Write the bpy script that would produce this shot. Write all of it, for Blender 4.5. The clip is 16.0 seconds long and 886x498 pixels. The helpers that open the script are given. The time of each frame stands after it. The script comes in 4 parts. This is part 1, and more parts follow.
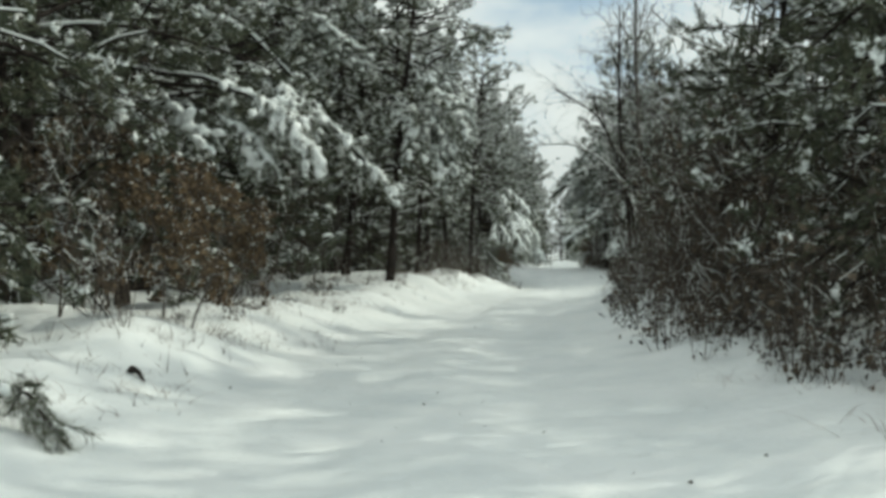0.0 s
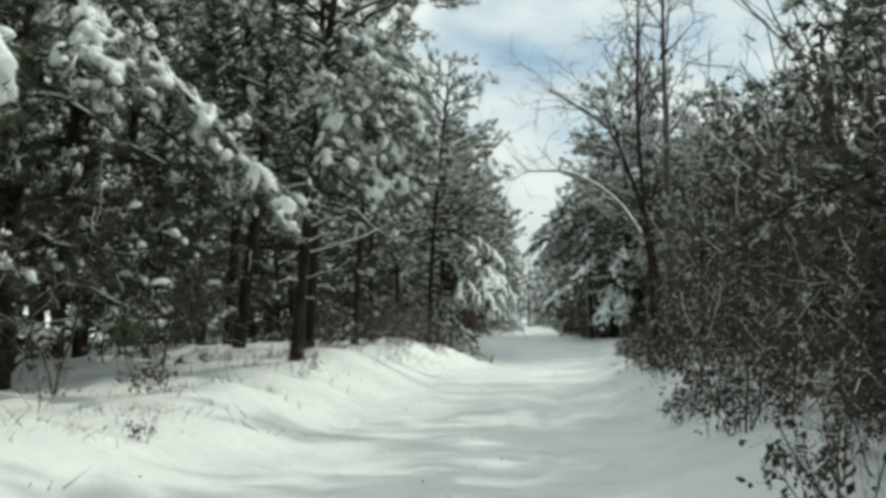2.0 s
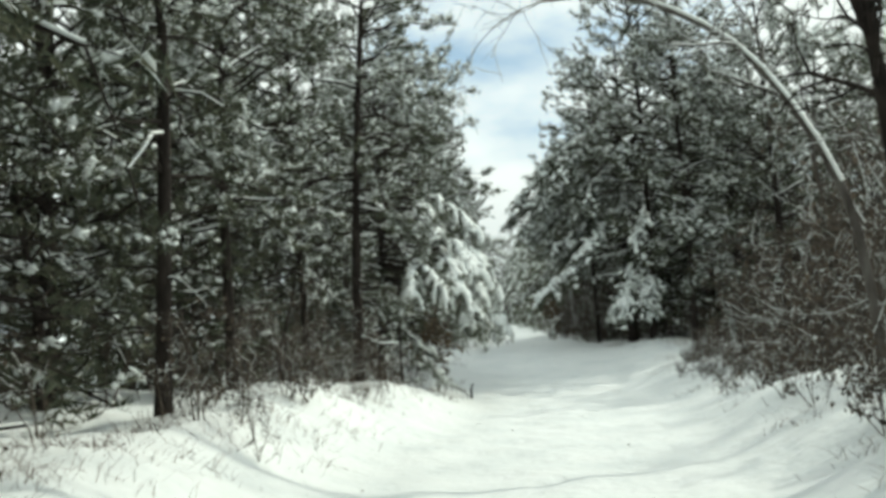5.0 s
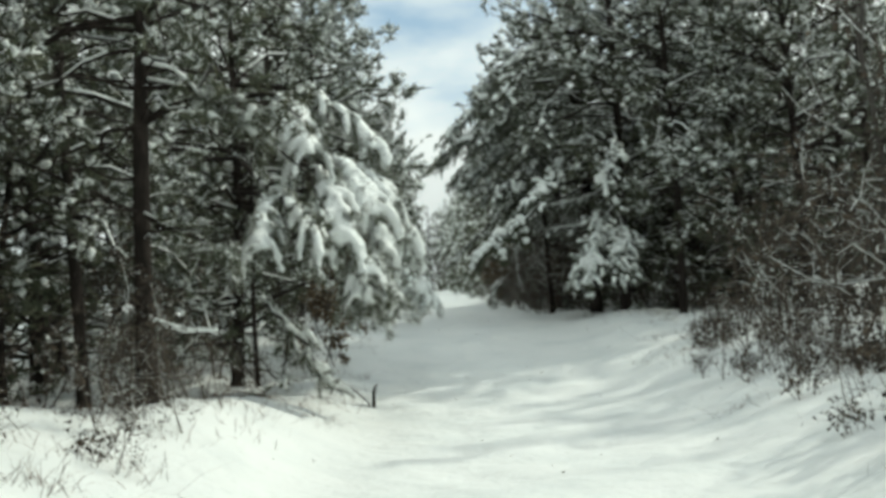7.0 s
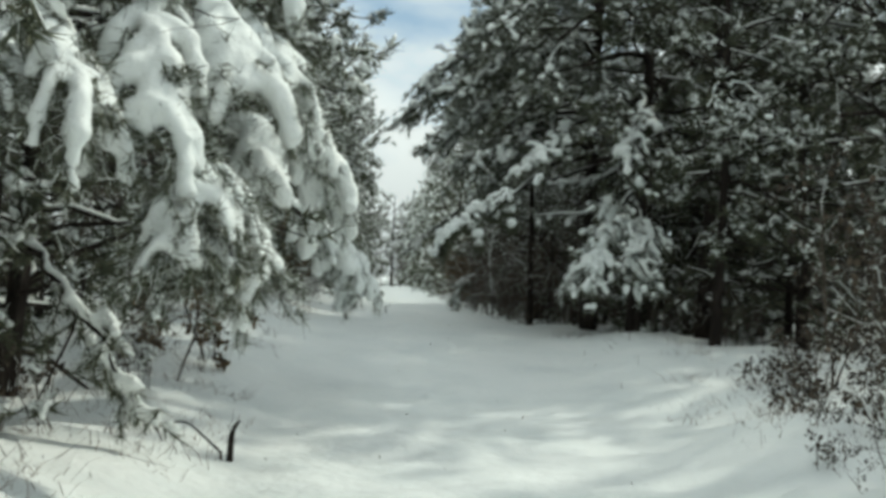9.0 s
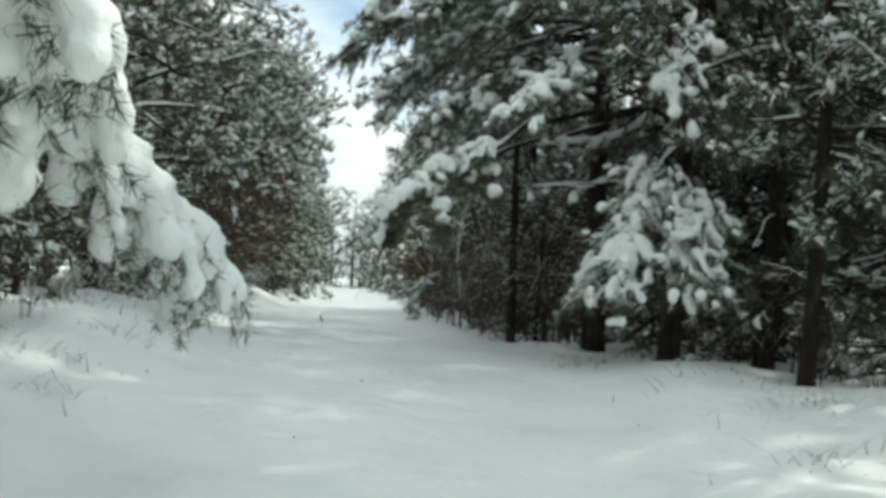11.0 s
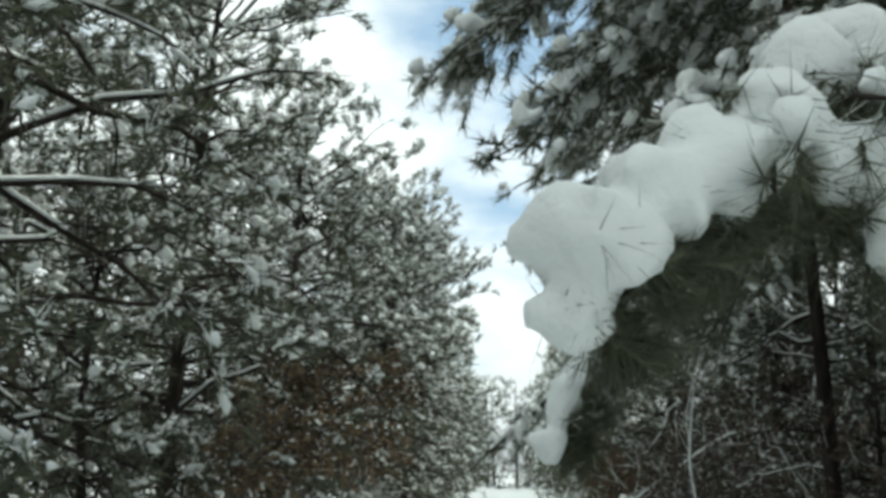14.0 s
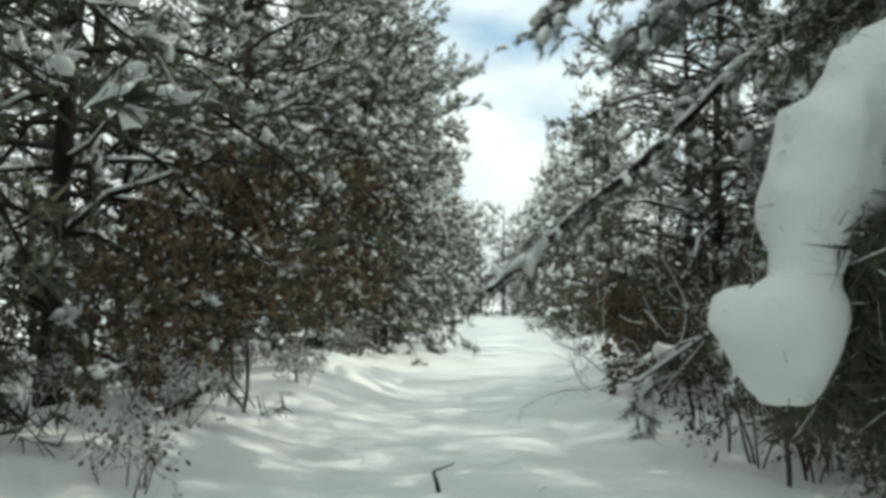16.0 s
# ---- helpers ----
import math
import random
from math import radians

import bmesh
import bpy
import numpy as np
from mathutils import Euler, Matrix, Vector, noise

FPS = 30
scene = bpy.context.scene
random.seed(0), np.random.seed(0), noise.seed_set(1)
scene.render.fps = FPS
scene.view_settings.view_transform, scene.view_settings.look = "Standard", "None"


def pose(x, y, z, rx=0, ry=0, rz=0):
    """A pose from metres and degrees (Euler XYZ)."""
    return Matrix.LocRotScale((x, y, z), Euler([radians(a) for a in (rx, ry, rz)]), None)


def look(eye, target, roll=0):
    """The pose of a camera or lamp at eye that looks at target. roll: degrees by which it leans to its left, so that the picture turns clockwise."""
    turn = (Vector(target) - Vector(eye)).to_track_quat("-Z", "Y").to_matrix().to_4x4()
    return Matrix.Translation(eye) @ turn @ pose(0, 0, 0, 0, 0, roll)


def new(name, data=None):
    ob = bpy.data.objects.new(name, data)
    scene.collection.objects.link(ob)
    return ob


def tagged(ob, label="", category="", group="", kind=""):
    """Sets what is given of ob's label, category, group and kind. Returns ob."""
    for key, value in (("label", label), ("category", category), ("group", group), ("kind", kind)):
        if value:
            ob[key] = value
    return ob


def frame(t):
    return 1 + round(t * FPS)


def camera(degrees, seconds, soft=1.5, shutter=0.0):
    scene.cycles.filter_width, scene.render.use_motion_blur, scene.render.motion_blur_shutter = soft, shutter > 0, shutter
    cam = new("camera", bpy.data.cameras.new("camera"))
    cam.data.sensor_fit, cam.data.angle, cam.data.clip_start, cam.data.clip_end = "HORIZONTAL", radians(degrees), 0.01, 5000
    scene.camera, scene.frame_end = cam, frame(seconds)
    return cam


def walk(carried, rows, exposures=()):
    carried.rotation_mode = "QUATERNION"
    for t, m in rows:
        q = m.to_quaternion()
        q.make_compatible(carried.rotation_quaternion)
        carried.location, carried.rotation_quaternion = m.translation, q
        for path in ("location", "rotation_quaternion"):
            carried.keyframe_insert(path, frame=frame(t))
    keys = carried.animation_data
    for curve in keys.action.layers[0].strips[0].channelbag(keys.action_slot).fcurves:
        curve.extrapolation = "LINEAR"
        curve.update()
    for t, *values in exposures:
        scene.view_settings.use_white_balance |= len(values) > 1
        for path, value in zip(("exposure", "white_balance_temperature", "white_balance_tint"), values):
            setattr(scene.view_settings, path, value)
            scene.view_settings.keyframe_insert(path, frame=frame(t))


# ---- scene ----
cam = camera(44.0, 16.0, soft=3.7)
PATH = [
    (0, (0.002, 0.036, 1.208), (0.01, 2.036, 1.223), 0.0),
    (0.5, (0.107, 2.377, 1.235), (0.139, 4.375, 1.308), -0.3),
    (1, (0.211, 4.847, 1.193), (0.271, 6.844, 1.282), 1.2),
    (1.5, (0.325, 7.407, 1.219), (0.393, 9.403, 1.326), 1.2),
    (2, (0.433, 10.002, 1.252), (0.506, 11.997, 1.384), 0.7),
    (2.5, (0.531, 12.651, 1.319), (0.604, 14.646, 1.43), 0.9),
    (3, (0.643, 15.296, 1.377), (0.729, 17.29, 1.507), -0.6),
    (3.5, (0.835, 17.693, 1.438), (0.919, 19.687, 1.56), -1.2),
    (3.7, (0.87, 18.762, 1.468), (0.967, 20.755, 1.597), -2.4),
    (5.8, (2.0, 28.522, 1.435), (2.197, 30.507, 1.568), -4.2),
    (6, (2.175, 29.372, 1.449), (2.393, 31.356, 1.574), -5.7),
    (6.5, (2.396, 31.37, 1.47), (2.643, 33.352, 1.585), -3.6),
    (7, (2.704, 33.411, 1.456), (2.965, 35.393, 1.521), -3.5),
    (7.5, (3.086, 35.219, 1.474), (3.376, 37.194, 1.588), -5.2),
    (8, (3.267, 37.057, 1.349), (3.595, 39.03, 1.365), 0.6),
    (8.5, (3.757, 38.642, 1.329), (4.087, 40.615, 1.322), -4.9),
    (9, (3.804, 40.113, 1.276), (4.127, 42.086, 1.339), 2.9),
    (9.5, (4.206, 41.539, 1.296), (4.536, 43.51, 1.373), -1.5),
    (9.7, (4.267, 42.149, 1.276), (4.624, 44.116, 1.332), -0.6),
    (11.8, (5.723, 49.336, 1.235), (6.086, 51.301, 1.316), 4.5),
    (12, (5.843, 50.048, 1.225), (6.199, 52.013, 1.331), 3.9),
    (12.5, (6.1, 51.72, 1.277), (6.386, 53.692, 1.447), 2.2),
    (13, (6.236, 53.227, 1.351), (6.459, 55.204, 1.557), 2.4),
    (13.5, (6.285, 54.447, 1.559), (6.431, 56.414, 1.89), 1.2),
    (14, (6.306, 55.653, 1.719), (6.39, 57.61, 2.126), 0.4),
    (14.5, (6.241, 56.971, 1.784), (6.315, 58.936, 2.151), 2.6),
    (15, (6.359, 57.828, 1.911), (6.436, 59.804, 2.212), 1.2),
    (15.5, (6.426, 58.528, 1.913), (6.512, 60.516, 2.106), 0.9),
    (16, (6.51, 59.464, 1.911), (6.623, 61.458, 2.007), 0.6),
]
walk(cam, [(t, look(eye, target, roll)) for t, eye, target, roll in PATH],
     [(0.0, -0.52, 6560, -1), (3.5, -0.34, 6500, -1), (6.0, -0.18, 6600, -2), (8.0, -0.48, 6540, -1), (9.5, -0.36, 6460, -1), (12.0, 0.18, 6420, 0), (13.2, 0.36, 6420, 0), (14.3, -0.14, 6380, 0), (16.0, -0.1, 6580, -1)])

# ---- world, sun ----
SUN_AZ, SUN_EL = radians(62), radians(42)      # to the right of the trail's heading, winter sun
world = bpy.data.worlds.new("sky")
scene.world = world
world.use_nodes = True
wn, wl = world.node_tree.nodes, world.node_tree.links
wn.clear()
w_out, w_bg, w_sky = wn.new("ShaderNodeOutputWorld"), wn.new("ShaderNodeBackground"), wn.new("ShaderNodeTexSky")
w_sky.sky_type, w_sky.sun_disc = "NISHITA", False
w_sky.sun_elevation, w_sky.sun_rotation = SUN_EL, SUN_AZ
w_sky.air_density, w_sky.dust_density = 1.0, 0.6
w_tc, w_map, w_noise, w_ramp, w_mix = (wn.new("ShaderNodeTexCoord"), wn.new("ShaderNodeMapping"), wn.new("ShaderNodeTexNoise"),
                                       wn.new("ShaderNodeValToRGB"), wn.new("ShaderNodeMix"))
w_map.inputs["Scale"].default_value = (1.0, 1.0, 2.2)
w_map.inputs["Location"].default_value = (0.35, 0.1, 0.0)
w_noise.inputs["Scale"].default_value, w_noise.inputs["Detail"].default_value, w_noise.inputs["Roughness"].default_value = 4.2, 6.0, 0.5
# how far a direction lies from the one break in the clouds, low over the trail
w_gap, w_open, w_sum = wn.new("ShaderNodeVectorMath"), wn.new("ShaderNodeMapRange"), wn.new("ShaderNodeMath")
w_gap.operation, w_sum.operation = "DISTANCE", "ADD"
w_gap.inputs[1].default_value = (0.095, 0.93, 0.355)
w_open.inputs["From Min"].default_value, w_open.inputs["From Max"].default_value = 0.02, 0.2
w_open.inputs["To Min"].default_value, w_open.inputs["To Max"].default_value = -0.16, 0.08
w_ramp.color_ramp.elements[0].position, w_ramp.color_ramp.elements[1].position = 0.38, 0.58
w_mix.data_type = "RGBA"
w_haze = wn.new("ShaderNodeMix")
w_haze.data_type = "RGBA"
w_haze.inputs["Factor"].default_value = 0.5
w_haze.inputs["B"].default_value = (8.8, 11.8, 15.4, 1)
# clouds: grey towards the horizon, bright above it, softly mottled
w_xyz, w_high, w_noise2, w_mottle = wn.new("ShaderNodeSeparateXYZ"), wn.new("ShaderNodeMapRange"), wn.new("ShaderNodeTexNoise"), wn.new("ShaderNodeMath")
w_ramp2 = wn.new("ShaderNodeValToRGB")
w_high.inputs["From Min"].default_value, w_high.inputs["From Max"].default_value = 0.02, 0.24
w_high.inputs["To Min"].default_value, w_high.inputs["To Max"].default_value = 0.12, 0.85
w_mottle.operation = "MULTIPLY_ADD"
w_mottle.inputs[1].default_value = 0.7
w_noise2.inputs["Scale"].default_value, w_noise2.inputs["Detail"].default_value = 3.3, 4.0
w_ramp2.color_ramp.elements[0].position, w_ramp2.color_ramp.elements[1].position = 0.3, 1.1
w_ramp2.color_ramp.elements[0].color, w_ramp2.color_ramp.elements[1].color = (7.6, 8.1, 8.5, 1), (14.6, 15, 15.2, 1)
wl.new(w_tc.outputs["Generated"], w_xyz.inputs["Vector"])
wl.new(w_xyz.outputs["Z"], w_high.inputs["Value"])
wl.new(w_map.outputs["Vector"], w_noise2.inputs["Vector"])
wl.new(w_noise2.outputs["Fac"], w_mottle.inputs[0])
wl.new(w_high.outputs["Result"], w_mottle.inputs[2])
wl.new(w_mottle.outputs["Value"], w_ramp2.inputs["Fac"])
wl.new(w_ramp2.outputs["Color"], w_mix.inputs["B"])
wl.new(w_tc.outputs["Generated"], w_map.inputs["Vector"])
wl.new(w_tc.outputs["Generated"], w_gap.inputs[0])
wl.new(w_gap.outputs["Value"], w_open.inputs["Value"])
wl.new(w_map.outputs["Vector"], w_noise.inputs["Vector"])
wl.new(w_noise.outputs["Fac"], w_sum.inputs[0])
wl.new(w_open.outputs["Result"], w_sum.inputs[1])
wl.new(w_sum.outputs["Value"], w_ramp.inputs["Fac"])
wl.new(w_ramp.outputs["Color"], w_mix.inputs["Factor"])
wl.new(w_sky.outputs["Color"], w_haze.inputs["A"])
wl.new(w_haze.outputs["Result"], w_mix.inputs["A"])
wl.new(w_mix.outputs["Result"], w_bg.inputs["Color"])
wl.new(w_bg.outputs["Background"], w_out.inputs["Surface"])
w_bg.inputs["Strength"].default_value = 0.085

sun = new("sun", bpy.data.lights.new("sun", "SUN"))
sun.data.energy, sun.data.angle, sun.data.color = 2.8, radians(1.2), (1.0, 0.95, 0.86)
sun_to = Vector((math.sin(SUN_AZ) * math.cos(SUN_EL), math.cos(SUN_AZ) * math.cos(SUN_EL), math.sin(SUN_EL)))
sun.matrix_world = look(sun_to * 80, (0, 0, 0))


# ---- materials ----
def material(name, colours, scale=6.0, rough=0.8, bump=0.3, bump_scale=30.0, island=0.0, spec=0.3, stretch=(1, 1, 1), relief=0.02):
    """A procedural surface: colours spread by two scales of noise, with a fine relief; island: how far single pieces vary."""
    m = bpy.data.materials.new(name)
    m.use_nodes = True
    n, l = m.node_tree.nodes, m.node_tree.links
    b = n["Principled BSDF"]
    b.inputs["Roughness"].default_value = rough
    b.inputs["Specular IOR Level"].default_value = spec
    tc, mp = n.new("ShaderNodeTexCoord"), n.new("ShaderNodeMapping")
    mp.inputs["Scale"].default_value = stretch
    l.new(tc.outputs["Object"], mp.inputs["Vector"])
    big, fine = n.new("ShaderNodeTexNoise"), n.new("ShaderNodeTexNoise")
    big.inputs["Scale"].default_value, big.inputs["Detail"].default_value = scale, 5.0
    fine.inputs["Scale"].default_value, fine.inputs["Detail"].default_value = bump_scale, 4.0
    l.new(mp.outputs["Vector"], big.inputs["Vector"])
    l.new(mp.outputs["Vector"], fine.inputs["Vector"])
    ramp = n.new("ShaderNodeValToRGB")
    els = ramp.color_ramp.elements
    while len(els) < len(colours):
        els.new(0.5)
    for k, c in enumerate(colours):
        els[k].position = 0.25 + 0.5 * k / max(1, len(colours) - 1)
        els[k].color = (*c, 1)
    fac = big.outputs["Fac"]
    if island:
        geo = n.new("ShaderNodeNewGeometry")
        mixer = n.new("ShaderNodeMix")
        mixer.inputs["Factor"].default_value = island
        l.new(fac, mixer.inputs["A"])
        l.new(geo.outputs["Random Per Island"], mixer.inputs["B"])
        fac = mixer.outputs["Result"]
    l.new(fac, ramp.inputs["Fac"])
    l.new(ramp.outputs["Color"], b.inputs["Base Color"])
    bp = n.new("ShaderNodeBump")
    bp.inputs["Strength"].default_value, bp.inputs["Distance"].default_value = bump, relief
    l.new(fine.outputs["Fac"], bp.inputs["Height"])
    l.new(bp.outputs["Normal"], b.inputs["Normal"])
    return m


SNOW = material("snow", [(0.80, 0.84, 0.83), (0.87, 0.89, 0.87)], 1.5, 0.62, 0.6, 20.0)
GROUND_SNOW = material("ground snow", [(0.74, 0.78, 0.78), (0.84, 0.87, 0.86), (0.88, 0.90, 0.89)], 0.9, 0.6, 0.75, 4.5, relief=0.06)
NEEDLE = material("pine needles", [(0.046, 0.056, 0.036), (0.082, 0.096, 0.06), (0.13, 0.132, 0.085)], 1.2, 0.65, 0.0, 20, island=0.6)
BARK = material("pine bark", [(0.014, 0.012, 0.011), (0.028, 0.023, 0.02), (0.06, 0.05, 0.043)], 9.0, 0.95, 0.9, 24, stretch=(1, 1, 0.3), spec=0.1)
GREY_BARK = material("grey bark", [(0.05, 0.043, 0.038), (0.11, 0.1, 0.09), (0.17, 0.16, 0.145)], 8.0, 0.9, 0.6, 30, stretch=(1, 1, 0.3), spec=0.1)
TWIG = material("twig", [(0.06, 0.049, 0.04), (0.138, 0.114, 0.092)], 5.0, 0.9, 0.2, 40, spec=0.1)
OAK = material("dead oak leaf", [(0.055, 0.04, 0.027), (0.115, 0.08, 0.05), (0.2, 0.145, 0.085)], 2.0, 0.75, 0.1, 40, island=0.75)


# ---- mesh building ----
class Buf:
    """Gathers vertices and faces for one mesh."""

    def __init__(self):
        self.v, self.f, self.n = [], [], 0

    def add(self, verts, faces):
        self.v.append(np.asarray(verts, float).reshape(-1, 3))
        self.f.append(np.asarray(faces, int) + self.n)
        self.n += len(self.v[-1])

    def mesh(self, name, mat, smooth=True):
        me = bpy.data.meshes.new(name)
        faces = [tuple(r) for a in self.f for r in a.tolist()]
        me.from_pydata(np.concatenate(self.v).tolist() if self.v else [], [], faces)
        me.materials.append(mat)
        if smooth:
            me.polygons.foreach_set("use_smooth", [True] * len(me.polygons))
        me.update()
        return me


def unit(a):
    a = np.asarray(a, float)
    return a / np.maximum(np.linalg.norm(a, axis=-1, keepdims=True), 1e-9)


def tube(buf, pts, radii, sides=6, squash=1.0, lift=None):
    """A tapered tube along pts; squash flattens it, lift raises its axis."""
    pts, radii = np.asarray(pts, float), np.asarray(radii, float)
    n = len(pts)
    d = unit(np.gradient(pts, axis=0))
    ref = np.where(np.abs(d[:, 2:3]) > 0.9, np.array([[1.0, 0, 0]]), np.array([[0, 0, 1.0]]))
    a = unit(np.cross(d, ref))
    b = np.cross(a, d)
    if lift is not None:
        pts = pts + np.array([0, 0, 1.0]) * np.asarray(lift)[:, None]
    ang = np.linspace(0, 2 * np.pi, sides, endpoint=False)
    ring = (np.cos(ang)[None, :, None] * a[:, None] + squash * np.sin(ang)[None, :, None] * b[:, None]) * radii[:, None, None]
    v = (pts[:, None] + ring).reshape(-1, 3)
    i, j = np.meshgrid(np.arange(n - 1), np.arange(sides), indexing="ij")
    k = (j + 1) % sides
    f = np.stack([i * sides + j, i * sides + k, (i + 1) * sides + k, (i + 1) * sides + j], -1).reshape(-1, 4)
    buf.add(v, f)


def ico(level):
    bm = bmesh.new()
    bmesh.ops.create_icosphere(bm, subdivisions=level, radius=1.0)
    v = np.array([x.co[:] for x in bm.verts])
    f = np.array([[x.index for x in q.verts] for q in bm.faces])
    bm.free()
    return v, f


ICO = {k: ico(k) for k in (1, 2, 3)}
ICO[0] = (np.array([(1, 0, 0), (-1, 0, 0), (0, 1, 0), (0, -1, 0), (0, 0, 1), (0, 0, -1)], float),
          np.array([(0, 2, 4), (2, 1, 4), (1, 3, 4), (3, 0, 4), (2, 0, 5), (1, 2, 5), (3, 1, 5), (0, 3, 5)]))


def lumps(buf, rng, pos, along, size, level=1, rough=0.22):
    """Snow lumps: rounded, uneven bodies lying along a direction. size: n x 3 (length, width, height)."""
    bv, bf = ICO[level]
    n = len(pos)
    if not n:
        return
    d = unit(along)
    a = unit(np.cross(d, np.array([0, 0, 1.0])) + 1e-6)
    up = np.cross(a, d)
    jit = 1 + rough * rng.normal(size=(n, len(bv), 1)).clip(-1.6, 1.6) * (1.0 if level < 2 else 0.35)
    if level > 1:
        ph = rng.uniform(0, 6.28, (n, 1, 3))
        wob = (np.sin(bv[None] * 3.1 + ph).sum(-1) + 0.6 * np.sin(bv[None] * 6.3 + 2 * ph).sum(-1)) * 0.5
        jit = jit * (1 + rough * 0.6 * wob[..., None])
    loc = bv[None] * jit * np.asarray(size)[:, None, :]
    v = pos[:, None] + loc[..., :1] * d[:, None] + loc[..., 1:2] * a[:, None] + loc[..., 2:] * up[:, None]
    f = (np.arange(n)[:, None, None] * len(bv) + bf[None]).reshape(-1, 3)
    buf.add(v.reshape(-1, 3), f)


def needles(buf, rng, pos, along, count=24, length=0.13, width=0.008, spread=0.58, run=0.24):
    """Foxtail shoots: narrow needles along a short twig, sweeping forward."""
    n = len(pos)
    if not n:
        return
    ax = unit(along)[:, None]
    d = unit(0.9 * ax + spread * rng.normal(size=(n, count, 3)))
    ln = length * rng.uniform(0.65, 1.2, (n, count, 1))
    side = unit(np.cross(d, rng.normal(size=(n, count, 3)))) * width * rng.uniform(0.7, 1.4, (n, count, 1))
    base = pos[:, None] + ax * run * rng.uniform(-0.5, 0.6, (n, count, 1))
    v = np.stack([base - side, base + side, base + d * ln], 2).reshape(-1, 3)
    buf.add(v, np.arange(len(v)).reshape(-1, 3))


def leaves(buf, rng, pos, size=0.07, curl=0.4):
    """Single leaves: two folded triangles on each side of a midrib."""
    n = len(pos)
    if not n:
        return
    d = unit(rng.normal(size=(n, 3)) + np.array([0, 0, -0.5]))
    a = unit(np.cross(d, rng.normal(size=(n, 3))))
    up = np.cross(a, d)
    s = size * rng.uniform(0.6, 1.3, (n, 1))
    p0, p1 = pos, pos + d * s * 1.5
    m = pos + d * s * 0.75 + up * s * curl * rng.uniform(-1, 1, (n, 1))
    v = np.stack([p0, m + a * s * 0.45, p1, m - a * s * 0.45], 1).reshape(-1, 3)
    i = np.arange(n)[:, None] * 4
    buf.add(v, np.concatenate([i + [[0, 1, 2]], i + [[0, 2, 3]]]))


# ---- the lie of the land ----
TRAIL = np.array([(-400, -34), (-60, -5.5), (-20, -1.6), (0, 0), (10, 0.25), (17.7, 0.8), (29.4, 2.15), (37, 3.3), (41.5, 4.2), (50, 5.7), (56, 6.35),
                  (60, 6.8), (75, 8.3), (100, 10.9), (160, 17.2), (900, 95)], float)
LEVEL = np.array([(-400, 0.5), (-20, 0.0), (20, 0.0), (28, 0.05), (38, 0.0), (46, -0.22), (51, -0.22), (54, 0.02), (57, 0.38), (60, 0.5), (72, 0.5), (100, 0.45), (160, 0.8),
                  (900, 6)], float)


def trail_x(y):
    k = np.linspace(-2, 2, 5)
    return np.mean([np.interp(np.asarray(y) + q, TRAIL[:, 0], TRAIL[:, 1]) for q in k], axis=0)


def trail_z(y):
    k = np.linspace(-2, 2, 5)
    return np.mean([np.interp(np.asarray(y) + q, LEVEL[:, 0], LEVEL[:, 1]) for q in k], axis=0)


def waves(x, y, seed, sizes, amount):
    """Smooth random relief: one layer for each size, higher for the larger."""
    z = np.zeros(np.broadcast(x, y).shape)
    for k, size in enumerate(sizes):
        grid = np.random.RandomState(seed + 101 * k).uniform(-1, 1, (256, 256))
        a, b = np.asarray(x) / size * 1.7 + 0.37 * np.asarray(y) / size, np.asarray(y) / size * 1.6 - 0.31 * np.asarray(x) / size
        i, j = np.floor(a).astype(int), np.floor(b).astype(int)
        f, g = a - i, b - j
        f, g = f * f * f * (f * (6 * f - 15) + 10), g * g * g * (g * (6 * g - 15) + 10)
        q = lambda m, n: grid[(i + m) % 256, (j + n) % 256]
        z = z + size * ((q(0, 0) * (1 - f) + q(1, 0) * f) * (1 - g) + (q(0, 1) * (1 - f) + q(1, 1) * f) * g)
    return z * amount


BANK_L = np.array([(-400, 0.5), (10, 0.42), (17, 0.48), (27, 0.62), (44, 0.66), (48, 0.62), (60, 0.35), (72, 0.3), (900, 0.4)], float)
BANK_R = np.array([(-400, 0.4), (14, 0.36), (30, 0.5), (44, 0.5), (50, 0.55), (55, 0.5), (59, 0.14), (63, 0.1), (70, 0.15), (90, 0.3), (900, 0.4)], float)


